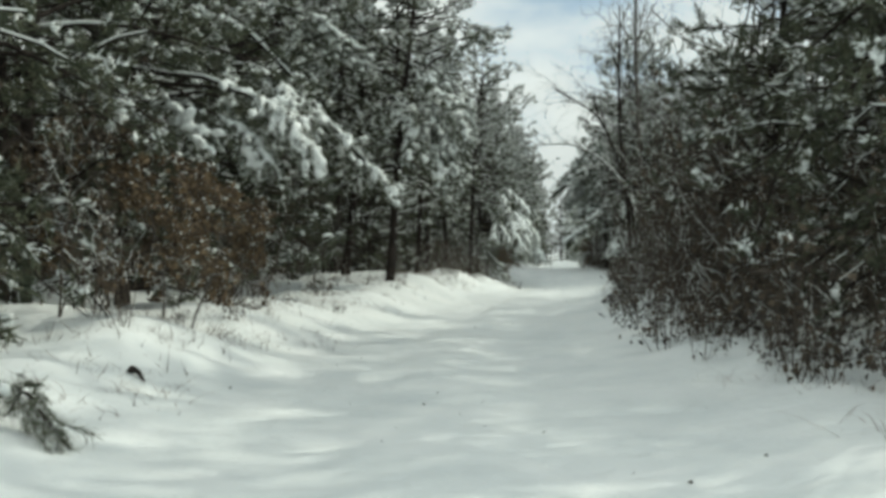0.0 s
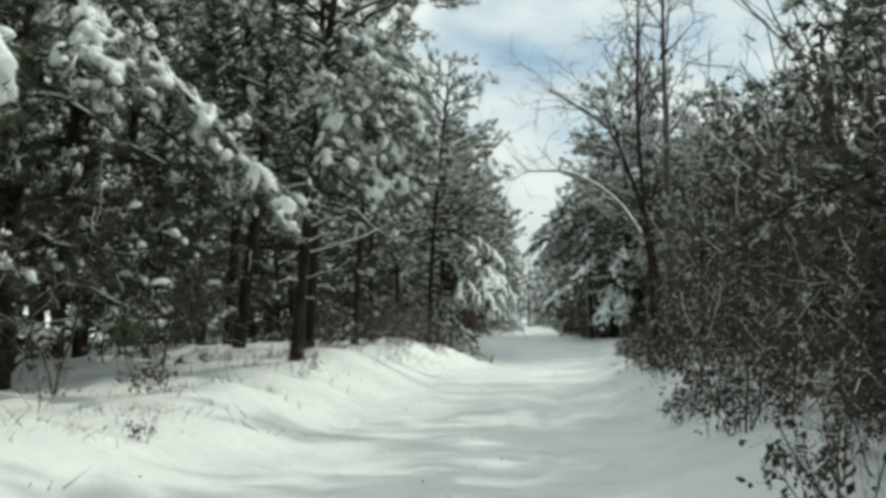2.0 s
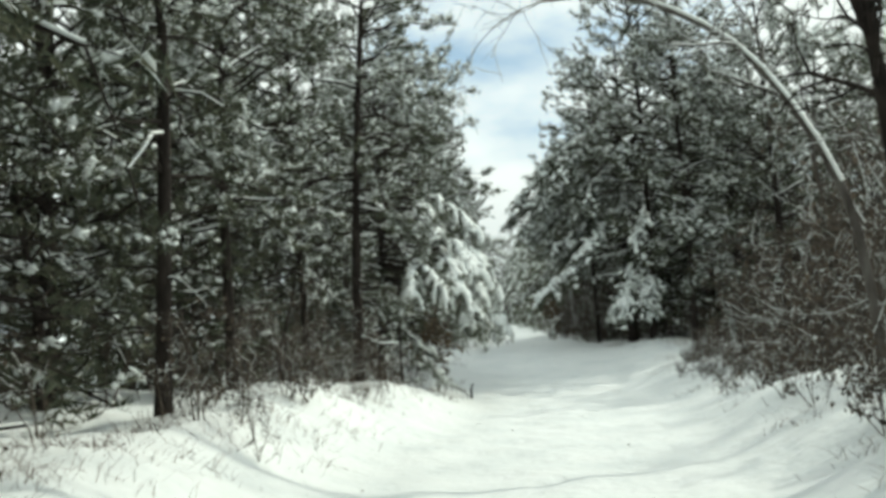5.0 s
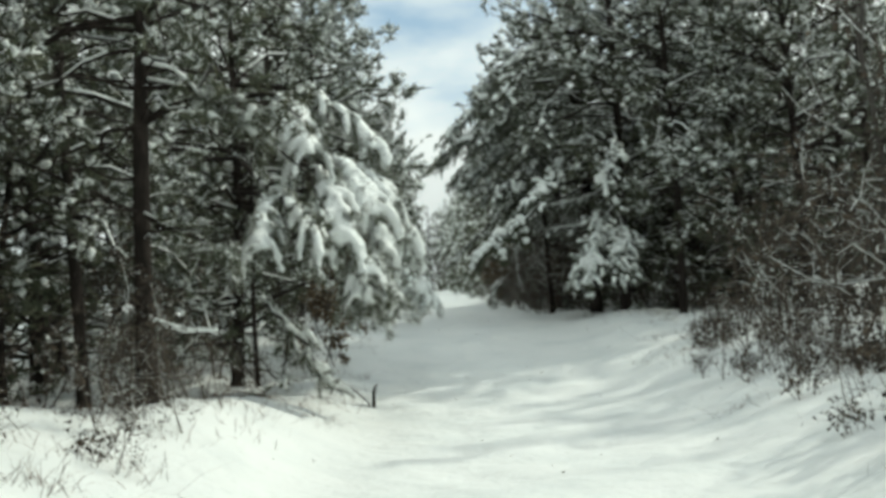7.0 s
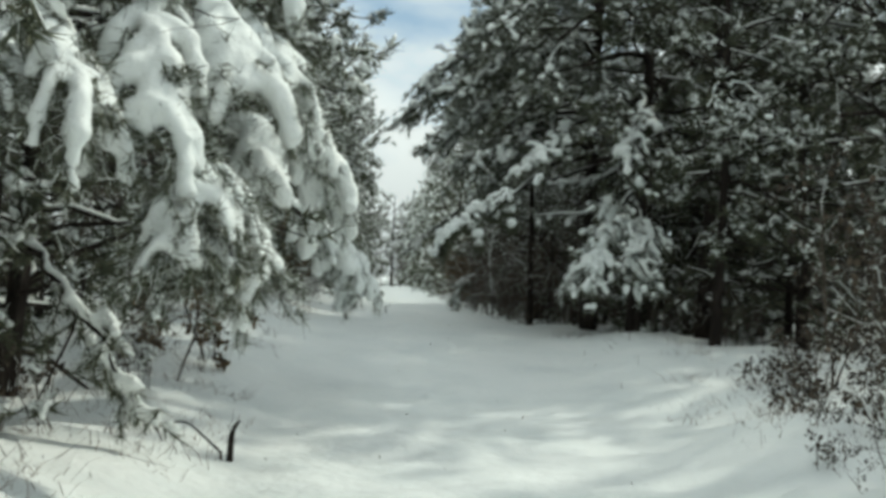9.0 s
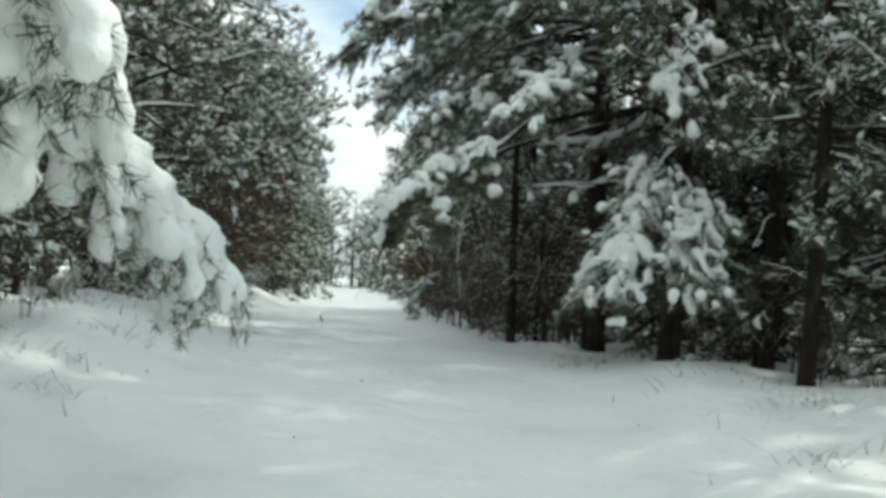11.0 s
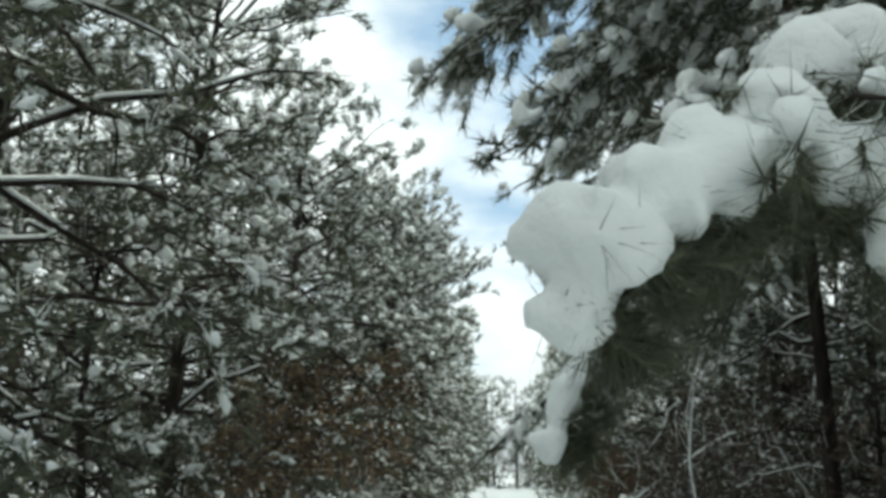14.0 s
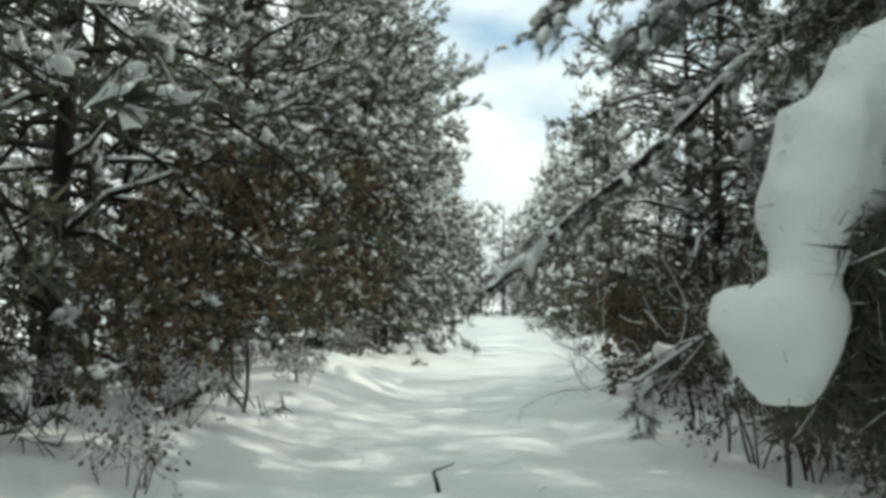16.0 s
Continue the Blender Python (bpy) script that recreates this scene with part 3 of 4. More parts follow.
def bare_parts(seed, height, radius, spreadness=0.5, depth=3, snow=0.4, leaf=0, stems=1, twig=7, leaf_size=0.07, rise=0.12):
    """A leafless tree or shrub with snow lying on its twigs, and dead leaves: main stems, twigs, snow, leaves."""
    rng = np.random.RandomState(seed)
    mains, wd, sn, lf = [], Buf(), Buf(), Buf()
    tips = []

    def grow(p, d, ln, r, k):
        n = 6 if k == depth else (3 if k else 1)
        pts = [p]
        for q in range(n):
            d = unit(d + rng.normal(size=3) * (0.13 if k == depth else 0.24) + np.array([0, 0, 0.05]))
            pts.append(pts[-1] + d * ln / n)
        pts = np.array(pts)
        rr = np.linspace(r, r * 0.5, n + 1)
        if k == depth:
            mains.append(Buf())
        tube(mains[-1] if k == depth else wd, pts, rr, 7 if k == depth else 3)
        flat = np.linalg.norm((pts[-1] - pts[0])[:2]) / ln
        if k < depth and rng.rand() < snow * min(1, flat * 1.5) * (0.5 if k > 1 else 1):
            tube(sn, pts, rr * 0.9 + 0.004, 3, 0.8, lift=rr * 0.8 + 0.004)
        if k == 0:
            tips.extend(pts[0] + (pts[-1] - pts[0]) * f for f in (0.5, 0.8, 1.0))
            return
        c = twig if k == depth else rng.randint(3, 5)
        for q in range(c):
            f = (0.3 if k == depth else 0.25) + 0.7 * (q + rng.rand()) / c
            o = np.array([np.interp(f * n, np.arange(n + 1), pts[:, a]) for a in range(3)])
            nd = unit(d + rng.normal(size=3) * spreadness * 1.1 + np.array([0, 0, rise]))
            grow(o, nd, ln * rng.uniform(0.38, 0.62) * (1.1 - 0.35 * f), max(0.003, r * 0.5 * (1.05 - 0.4 * f)), k - 1)

    for _ in range(stems):
        az = rng.uniform(0, 6.28)
        st = 0.0 if stems == 1 else rng.uniform(0.05, 0.75 if stems > 3 else 0.3)
        grow(np.array([math.cos(az) * st * 0.3, math.sin(az) * st * 0.3, -0.1]), unit((math.cos(az) * st, math.sin(az) * st, 1)),
             height * rng.uniform(0.55, 0.75), radius * rng.uniform(0.7, 1.0), depth)
    tips = np.array(tips)
    if leaf:
        pk = tips[rng.randint(0, len(tips), leaf)] + rng.normal(size=(leaf, 3)) * 0.05
        leaves(lf, rng, pk, leaf_size)
        cap = rng.rand(leaf) < snow * 0.2
        q = pk[cap]
        lumps(sn, rng, q + np.array([0, 0, 0.015]), rng.normal(size=(len(q), 3)) * np.array([1, 1, 0.2]), rng.uniform(0.02, 0.055, (len(q), 3)) * np.array([1, 0.8, 0.55]), 0)
    return mains, wd, sn, lf


def bare(wood, seed, *a, leafy=None, **k):
    mains, wd, sn, lf = bare_parts(seed, *a, **k)
    return [m.mesh("stem", wood) for m in mains], wd.mesh("twigwork", wood), sn.mesh("snow", SNOW), lf.mesh("leaves", leafy or OAK, False)


def plain(kind, name, label, category, x, y, turn=0, scale=1.0, lean=(0, 0), group=""):
    mains, wd, sn, lf = kind
    return plant((*mains, wd, sn, lf), (*("stem" for _ in mains), "twigwork", "snow_cover", "dead_foliage"), name, label, category, x, y, turn, scale, lean, group)


SNOW_LEAF = material("rimed leaf", [(0.08, 0.062, 0.05), (0.16, 0.135, 0.115), (0.7, 0.72, 0.72)], 3.0, 0.7, 0.2, 30, island=0.85)
DARK_OAK = material("dark oak leaf", [(0.034, 0.029, 0.024), (0.068, 0.056, 0.045), (0.118, 0.092, 0.066)], 2.0, 0.75, 0.1, 40, island=0.75)
TALL = [bare(GREY_BARK, 51 + k, h, r, 0.55, 3, 0.25, 0, 1, 9) for k, (h, r) in enumerate(((8.5, 0.075), (7.5, 0.06), (9.5, 0.085)))]
SHRUB = [bare(TWIG, 61 + k, h, 0.012, 0.8, 2, 0.22, lf, 5, 4, 0.075, leafy=DARK_OAK) for k, (h, lf) in enumerate(((1.9, 50), (1.5, 90), (2.6, 40), (1.0, 110)))]
LADEN = [bare(TWIG, 91 + k, h, 0.011, 0.9, 2, 1.0, lf, 7, 6, 0.05, leafy=SNOW_LEAF) for k, (h, lf) in enumerate(((1.3, 260), (0.9, 220)))]
OAKS = [bare(GREY_BARK, 71 + k, h, 0.032, 0.75, 3, 0.22, lf, 1, 9, 0.095) for k, (h, lf) in enumerate(((4.0, 1250), (3.2, 1050), (4.4, 1450)))]
SCRUB = [bare(TWIG, 81 + k, h, 0.026, 0.85, 3, 0.16, lf, 2, 6, 0.08, leafy=DARK_OAK) for k, (h, lf) in enumerate(((4.2, 300), (5.5, 280), (3.4, 360)))]

rng = np.random.RandomState(7)
U = lambda a, b: float(rng.uniform(a, b))
SHRUB_LABEL = "leafless shrub with snow along its twigs and a few brown leaves"


def shrub(x, y, scale, kind=None):
    plain(SHRUB[rng.randint(4) if kind is None else kind], "shrub", SHRUB_LABEL, "shrub", x, y, U(0, 360), scale, group="roadside shrubs")


def oak(x, y, scale, kind=None):
    plain(OAKS[rng.randint(3) if kind is None else kind], "oak_sapling", "young oak holding its rust-brown dead leaves", "oak sapling", x, y, U(0, 360), scale, group="oak saplings")


def scrub(x, y, scale):
    plain(SCRUB[rng.randint(3)], "scrub_oak", "scrub oak with dark withered leaves and snow flecks", "scrub oak", x, y, U(0, 360), scale, (U(-8, 8), U(-8, 8)), "scrub oaks in the thicket")


def bare_tree(x, y, scale, lean=(0, 0), kind=None):
    plain(TALL[rng.randint(3) if kind is None else kind], "bare_tree", "leafless grey-barked tree with snow on its limbs", "tree", x, y, U(0, 360), scale, lean, "bare trees")


SLIM = "tall slender pine with bare lower limbs and snowy crown"

# pines of the first row on the near bank, one by one
for x, y, kind, sc in ((-5.0, 27.5, 1, 1.0), (-4.2, 35.6, 1, 1.0), (-2.9, 40.3, 4, 0.95),
                       (-2.2, 44.8, 3, 1.0), (-0.8, 48.6, 0, 1.0), (0.0, 53.2, 4, 1.0), (2.0, 57.0, 1, 0.9), (3.2, 62.6, 3, 1.0), (2.0, 66.4, 4, 1.0), (3.4, 70.0, 0, 1.0), (2.6, 74.2, 3, 1.05),
                       (4.0, 78.2, 4, 1.0), (5.9, 87.0, 4, 1.05), (6.0, 84.6, 2, 1.0), (4.3, 82.0, 0, 0.95), (7.0, 92.0, 0, 1.0), (5.2, 84.0, 2, 1.0), (6.6, 89.5, 2, 1.0)):
    pine(PINES[kind], x, y, U(0, 360), sc, (U(-2, 2), U(0, 4)))
for k, (x, y) in enumerate(((-5.6, 20.6), (-4.6, 30.2), (-6.0, 7.5), (-5.6, 11.0), (-5.4, 14.3))):
    pine(SHADED[k % 2], x, y, U(0, 360), 1.0, (0, 2), "dark shaded pine with little snow among the trunks")
slim_pine = pine(POLES[0], -1.2, 27.2, 80, 1.0, (0, 4.5), SLIM)
for w in (((-1.0, 27.1, 2.29), (-0.61, 26.95, 2.36), (-0.35, 26.9, 2.48), (0.16, 26.8, 2.66)), ((-0.98, 27.1, 2.7), (-0.68, 27.0, 2.8), (-0.41, 27.0, 2.86)), ((-1.03, 27.1, 2.46), (-0.78, 27.0, 2.56), (-0.55, 27.0, 2.61))):
    dead_limb(slim_pine, w, 0.018, 301, 3, 0.5)
for x, y, kind, sc, lean in ((-1.28, 30.3, 0, 0.95, (0, 2)), (-2.6, 30.6, 1, 1.0, (0, 5)), (-3.1, 32.6, 1, 1.0, (0, 3.5)), (-0.7, 36.5, 1, 0.78, (0, 1)), (-0.4, 40.0, 0, 0.8, (0, 1)),
                             (0.3, 45.8, 0, 0.78, (0, 0)), (2.5, 83.6, 1, 0.85, (0, 0))):
    pine(POLES[kind], x, y, U(0, 360), sc, lean, SLIM)
pole_pine = pine(POLES[1], 1.27, 43.65, 120, 0.8, (0, 1.5), SLIM)
for k, w in enumerate((((1.34, 43.55, 1.29), (1.63, 43.5, 1.16), (1.95, 43.45, 1.15)), ((1.42, 43.55, 3.62), (1.63, 43.5, 3.56), (1.9, 43.45, 3.34), (2.05, 43.4, 2.9)))):
    dead_limb(pole_pine, w, 0.024, 310 + k, 5, 1.3)
for x, y, sc in ((-2.4, 35.4, 1.1), (-1.6, 42.0, 1.2), (-0.8, 46.8, 1.1), (-5.0, 25.5, 1.2), (-2.4, 38.2, 1.3), (2.7, 60.0, 0.9), (3.3, 66.8, 1.1), (4.2, 75.0, 1.2),
                 (1.0, 55.0, 1.1), (-5.0, 32.0, 1.3), (-4.0, 38.0, 1.2), (-1.5, 46.5, 1.2), (3.4, 73.0, 1.1), (5.2, 84.0, 1.2), (6.4, 90.0, 1.2)):
    pine(YOUNG[rng.randint(2)], x, y, U(0, 360), sc, (0, 0), "young pine bowed under fresh snow")
# and on the far bank
for x, y, kind, sc in ((12.8, 57.3, 4, 0.95), (13.6, 56.0, 1, 1.0), (14.0, 63.5, 3, 1.0)):
    pine(PINES[kind], x, y, U(0, 360), sc, (U(-2, 2), U(-3, 1)))
# first three stand out of sight, added to throw shade across the trail
for k, (x, y, sc) in enumerate(((16.2, 52.6, 1.0), (15.4, 49.4, 1.0), (15.6, 51.0, 0.95), (7.4, 13.8, 0.95), (7.5, 19.2, 0.9), (9.4, 14.6, 1.05), (12.5, 61.6, 0.9), (5.9, 22.6, 0.42), (6.3, 25.0, 0.46), (5.9, 27.4, 0.42), (6.8, 29.3, 0.5), (6.3, 31.4, 0.42), (11.9, 76.8, 0.95), (13.2, 73.6, 1.0), (14.4, 78.2, 1.1), (13.0, 82.4, 1.0))):
    pine(SHADED[k % 2], x, y, U(0, 360), sc, (U(-2, 2), U(-2, 1)), "dark shaded pine with little snow behind the trail edge")
for x, y, kind, sc in ((12.0, 59.7, 1, 1.15), (11.2, 57.2, 0, 0.9)):
    pine(POLES[kind], x, y, U(0, 360), sc, (U(-2, 2), U(-2, 1)), SLIM)
for x, y, sc in ((9.9, 64.6, 0.75), (11.0, 68.6, 0.95), (11.4, 69.2, 0.9)):
    pine(GAUNT, x, y, U(0, 360), sc, (U(-2, 2), U(-2, 1)), "gaunt slender pine with few living limbs")

# the rows behind
for side in (-1, 1):
    for lo, hi, step, sc in ((6.5, 9.0, 2.5, 1.0), (9.5, 13.0, 4.2, 1.1), (14.0, 20.0, 5.0, 1.2)):
        y = -6.0
        while y < 92:
            o = U(lo, hi)
            if side > 0 and y > 67:
                o += 5
            if (side < 0 and (y < 60 or lo < 9)) or (side > 0 and y > 57):
                pine(DISTANT[rng.randint(2)] if lo > 9 else FAR_PINES[rng.randint(3)], float(trail_x(y)) + side * o, y, U(0, 360), sc * U(0.9, 1.15) * (0.8 if side < 0 and y > 60 else 0.85 if side < 0 and lo < 9 else 1.0), (U(-3, 3), U(-3, 3)))
            elif side > 0 and lo > 7 and rng.rand() < 0.5:
                pine(DISTANT[rng.randint(2)], float(trail_x(y)) + o + 4, y, U(0, 360), 0.62 * U(0.85, 1.2), (U(-3, 3), U(-3, 3)))
            y += step * U(0.8, 1.2)
    y = 93.0
    while y < 185:
        pine(DISTANT[rng.randint(2)], float(trail_x(y)) + side * U(3.2, 5.4), y, U(0, 360), U(0.8, 1.05))
        y += U(2.0, 3.2)
for k in range(16):
    pine(DISTANT[k % 2], float(trail_x(156)) + (k - 7.5) * 1.6, 154 + U(-4, 10), U(0, 360), U(0.8, 1.1))

# single trees with their heaped boughs
bough(pole_pine, "low green bough with a snowy back", ((1.32, 43.55, 2.25), (1.57, 43.5, 2.1), (1.81, 43.45, 2.02), (2.09, 43.4, 1.78)), 0.022, 0.3, 320, 18, 0.6, 0.45, snow_limb=0.7, hang=0.5)
bough(pole_pine, "low green bough with a snowy back", ((1.4, 43.55, 3.4), (1.8, 43.5, 3.4), (2.2, 43.4, 3.2), (2.42, 43.3, 2.85)), 0.025, 0.4, 321, 26, 0.65, 0.45, snow_limb=0.7, hang=0.5)
SUNLIT, HANGING, BALLS = "bough heaped with bright sunlit snow", "hanging bough buried in rounded snow", "bough ending in great balls of snow"
edge_pine = pine(PINES[2], -5.0, 17.4, 40, 1.0, (0, 2))
bough(edge_pine, SUNLIT, ((-4.9, 17.4, 4.2), (-3.4, 16.6, 3.9), (-2.5, 16.1, 3.4), (-1.8, 15.7, 2.6)), 0.04, 0.75, 3, 44, 1.0, 0.85)
bough(edge_pine, SUNLIT, ((-4.9, 17.4, 3.8), (-4.0, 16.4, 3.5), (-3.3, 15.8, 2.9)), 0.035, 0.6, 4, 24, 1.0, 0.8)
for k, w in enumerate((((-4.9, 17.4, 4.0), (-3.0, 16.3, 3.7), (-2.2, 15.9, 3.3), (-1.85, 15.7, 2.75)), ((-4.9, 17.4, 3.7), (-3.4, 16.2, 3.4), (-2.7, 15.8, 2.95), (-2.4, 15.6, 2.5)))):
    cascade(edge_pine, SUNLIT, w, 0.03, 400 + k, 12, 0.06, 0.055, 0.36)
arm_pine = pine(PINES[1], -4.6, 24.0, 10, 1.05, (0, 2))
bough(arm_pine, "long drooping bough under snow", ((-4.5, 24.0, 6.4), (-3.2, 23.6, 5.2), (-2.0, 23.2, 3.7), (-1.05, 23.0, 2.7)), 0.06, 0.85, 5, 64, 0.95, 0.75, frost=30)
bough(arm_pine, "long drooping bough under snow", ((-4.5, 24.0, 7.0), (-3.0, 24.2, 6.6), (-1.6, 24.4, 5.6)), 0.06, 0.9, 6, 60, 0.95, 0.75, frost=30)
bough(arm_pine, "long drooping bough under snow", ((-4.5, 24.0, 5.4), (-3.8, 22.9, 5.2), (-3.1, 22.0, 4.6), (-2.7, 21.6, 3.9)), 0.05, 0.85, 7, 56, 0.95, 0.75, frost=30)
bough(slim_pine, "bough hung with soft lumps of snow", ((-0.85, 27.5, 5.4), (-0.5, 27.1, 5.2), (-0.1, 26.9, 4.6), (0.1, 26.8, 3.9)), 0.035, 0.6, 8, 48, 0.92, 0.78, frost=30)
bough(slim_pine, "bough hung with soft lumps of snow", ((-0.85, 27.5, 5.0), (-0.3, 27.2, 4.7), (0.2, 27.0, 4.1), (0.5, 26.9, 3.3)), 0.035, 0.6, 9, 48, 0.92, 0.78, frost=30)
bough(slim_pine, "bough hung with soft lumps of snow", ((-0.8, 27.5, 6.2), (-0.1, 27.7, 6.0), (0.6, 27.9, 5.4), (0.9, 28.0, 4.6)), 0.035, 0.7, 10, 48, 0.92, 0.78, frost=30)
for k, w in enumerate((((-0.9, 27.5, 4.7), (-0.5, 27.0, 4.5), (-0.1, 26.7, 3.9), (0.1, 26.6, 3.2)), ((-0.85, 27.5, 5.6), (-0.1, 27.4, 5.5), (0.5, 27.2, 4.9), (0.8, 27.1, 4.1)),
                       ((-0.85, 27.5, 5.2), (-0.8, 26.9, 5.1), (-0.7, 26.3, 4.6), (-0.6, 26.0, 3.9)), ((-0.8, 27.5, 6.0), (-0.5, 26.7, 5.9), (-0.1, 26.2, 5.3), (0.1, 26.0, 4.7)))):
    bough(slim_pine, "bough hung with soft lumps of snow", w, 0.03, 0.65, 70 + k, 48, 0.92, 0.78, frost=30)
heaped_pine = pine(PINES[4], 1.7, 49.9, 200, 0.85, (0, 3), "pine bowed low under thick pillows of snow")
HEAP = "bough bent down by thick rounded snow pillows"
for k, (w, n, thick, ridge, reach) in enumerate((
        (((1.8, 49.8, 3.6), (2.16, 47.24, 3.02), (2.77, 45.75, 2.3), (2.95, 45.65, 2.02)), 9, 0.072, 0.061, 0.42),
        (((1.8, 49.8, 3.7), (2.95, 47.0, 3.03), (3.17, 46.2, 2.48), (3.18, 45.9, 2.0)), 9, 0.083, 0.065, 0.44),
        (((1.8, 49.8, 3.9), (3.2, 47.5, 3.2), (3.57, 47.0, 2.75), (3.63, 46.7, 2.35)), 10, 0.090, 0.079, 0.44),
        (((1.8, 49.8, 3.6), (3.44, 48.0, 3.13), (3.78, 47.8, 2.84), (3.93, 47.6, 2.56)), 8, 0.079, 0.072, 0.38),
        (((1.8, 49.8, 2.6), (3.4, 46.4, 1.96), (3.46, 45.9, 1.7), (3.33, 45.7, 1.35)), 10, 0.054, 0.050, 0.38),
        (((1.8, 49.8, 2.6), (3.47, 46.6, 1.96), (3.52, 46.1, 1.6), (3.5, 45.9, 1.33)), 10, 0.054, 0.050, 0.36),
        (((1.8, 49.8, 2.5), (3.52, 46.8, 1.96), (3.66, 46.6, 1.58), (3.8, 46.4, 1.23)), 10, 0.058, 0.050, 0.32),
        (((1.8, 49.8, 2.9), (3.53, 47.4, 2.23), (3.74, 47.3, 2.19), (3.75, 47.1, 1.8)), 8, 0.079, 0.072, 0.38),
        (((1.8, 49.8, 3.3), (3.59, 49.0, 2.65), (4.01, 49.6, 2.66), (4.32, 50.4, 2.34), (4.46, 51.0, 1.88)), 16, 0.115, 0.15, 0.38),
        (((1.9, 49.8, 2.8), (3.6, 51.0, 2.3), (4.4, 52.2, 1.8), (4.75, 52.9, 1.5), (5.0, 53.5, 1.15)), 15, 0.11, 0.14, 0.36),
        (((1.8, 49.8, 3.0), (2.32, 46.6, 2.68), (2.32, 45.9, 2.32), (2.32, 45.6, 1.94)), 8, 0.061, 0.058, 0.37),
        (((1.9, 49.8, 4.6), (2.8, 48.6, 4.3), (3.5, 48.2, 3.8), (3.9, 48.1, 3.3)), 10, 0.079, 0.072, 0.42),
        (((1.9, 49.8, 4.4), (2.5, 47.8, 4.1), (2.8, 46.8, 3.6), (2.9, 46.4, 3.1)), 10, 0.079, 0.072, 0.42))):
    cascade(heaped_pine, HEAP, w, 0.045, 100 + k, n, thick, ridge, reach, leafy=22 if k in (8, 9) else 36)
bough(heaped_pine, "low snow-crusted bough sagging to the bank", ((2.0, 48.6, 1.5), (2.5, 47.9, 1.1), (2.8, 48.0, 0.65), (3.13, 48.2, 0.12)), 0.03, 0.28, 120, 20, 0.85, 0.75, 2, 1.3, first=0.3)
side_pine = pine(POLES[1], 10.45, 59.15, 0, 1.1, (0, 0), "pine with a snow-heaped hanging bough")
bough(side_pine, HANGING, ((10.4, 59.1, 3.2), (9.9, 58.4, 2.8), (9.4, 57.8, 2.1), (9.05, 57.5, 1.45)), 0.045, 0.62, 31, 84, 0.85, 0.85, dense=2.2)
bough(side_pine, HANGING, ((10.4, 59.1, 2.9), (10.2, 58.2, 2.6), (10.0, 57.6, 2.1), (9.9, 57.3, 1.6)), 0.04, 0.55, 32, 70, 0.85, 0.85, dense=2.2)
bough(side_pine, HANGING, ((10.4, 59.1, 4.9), (10.3, 58.5, 4.7), (9.9, 57.9, 4.0), (9.6, 57.6, 3.5)), 0.045, 0.6, 33, 36, 1.0, 0.8)
limb_pine = pine(WIDE[0], 10.65, 62.5, 165, 0.9, (0, -1), "great pitch pine with limbs reaching over the trail")
bough(limb_pine, "crooked limb under a thick ridge of snow", ((10.6, 62.4, 4.0), (10.9, 61.2, 4.1), (10.4, 60.9, 3.5), (9.2, 60.9, 3.3)), 0.07, 0.4, 41, 14, 1.0, 0.7, 2, 1.7, first=0.6)
bough(limb_pine, "crooked limb under a thick ridge of snow", ((10.6, 62.4, 3.2), (10.5, 60.6, 2.85), (9.7, 60.5, 2.75), (8.8, 60.4, 2.65)), 0.055, 0.4, 42, 12, 1.0, 0.6, 2, 1.5, first=0.6)
bough(limb_pine, BALLS, ((10.6, 62.4, 4.6), (9.2, 59.6, 3.9), (8.2, 58.3, 3.0), (7.4, 57.8, 2.55), (6.95, 57.45, 2.3), (6.64, 57.32, 1.98)), 0.04, 0.36, 43, 40, 0.8, 0.6, 2,
      pillows=[(p, (w, 0.8 * w, 0.85 * w)) for p, w in (((6.6, 57.3, 2.09), 0.1), ((6.585, 57.31, 1.96), 0.066), ((6.72, 57.36, 2.17), 0.09), ((6.83, 57.4, 2.22), 0.1), ((6.97, 57.5, 2.35), 0.1), ((7.1, 57.45, 2.25), 0.085),
                                                       ((7.18, 57.38, 2.1), 0.1), ((7.2, 57.34, 1.95), 0.08), ((7.1, 57.62, 2.47), 0.1), ((7.22, 57.75, 2.58), 0.115), ((7.45, 57.9, 2.63), 0.115), ((7.62, 58.05, 2.76), 0.1),
                                                       ((7.8, 58.2, 2.84), 0.13), ((7.87, 58.2, 2.63), 0.11), ((7.87, 58.0, 2.33), 0.09), ((7.58, 58.0, 2.48), 0.09))], fine=True, first=0.5, last=0.84, bald=4)
bough(limb_pine, "bough with rounded snow caps", ((10.6, 62.4, 5.0), (9.4, 59.8, 4.4), (8.6, 58.6, 3.8), (8.1, 58.0, 3.2)), 0.045, 0.7, 44, 50, 1.0, 0.75)
bough(limb_pine, BALLS, ((10.6, 62.4, 3.9), (8.8, 61.6, 3.3), (7.75, 61.1, 2.6), (7.2, 60.95, 1.95)), 0.03, 0.26, 45, 12, 0.7, 0.1, 2, 0.6,
      pillows=[(p, (w, 0.85 * w, 0.95 * w)) for p, w in (((7.03, 60.9, 1.86), 0.085), ((7.08, 60.92, 1.99), 0.055), ((7.1, 60.93, 2.06), 0.072), ((7.12, 60.93, 2.13), 0.08), ((7.17, 60.95, 2.2), 0.082), ((7.23, 60.97, 2.25), 0.078), ((7.3, 60.98, 2.27), 0.06),
                                                        ((7.66, 60.97, 2.6), 0.06), ((7.78, 61.05, 2.66), 0.06), ((7.95, 61.12, 2.74), 0.06))],
      fine=True, first=0.86, last=1.0, bald=6)
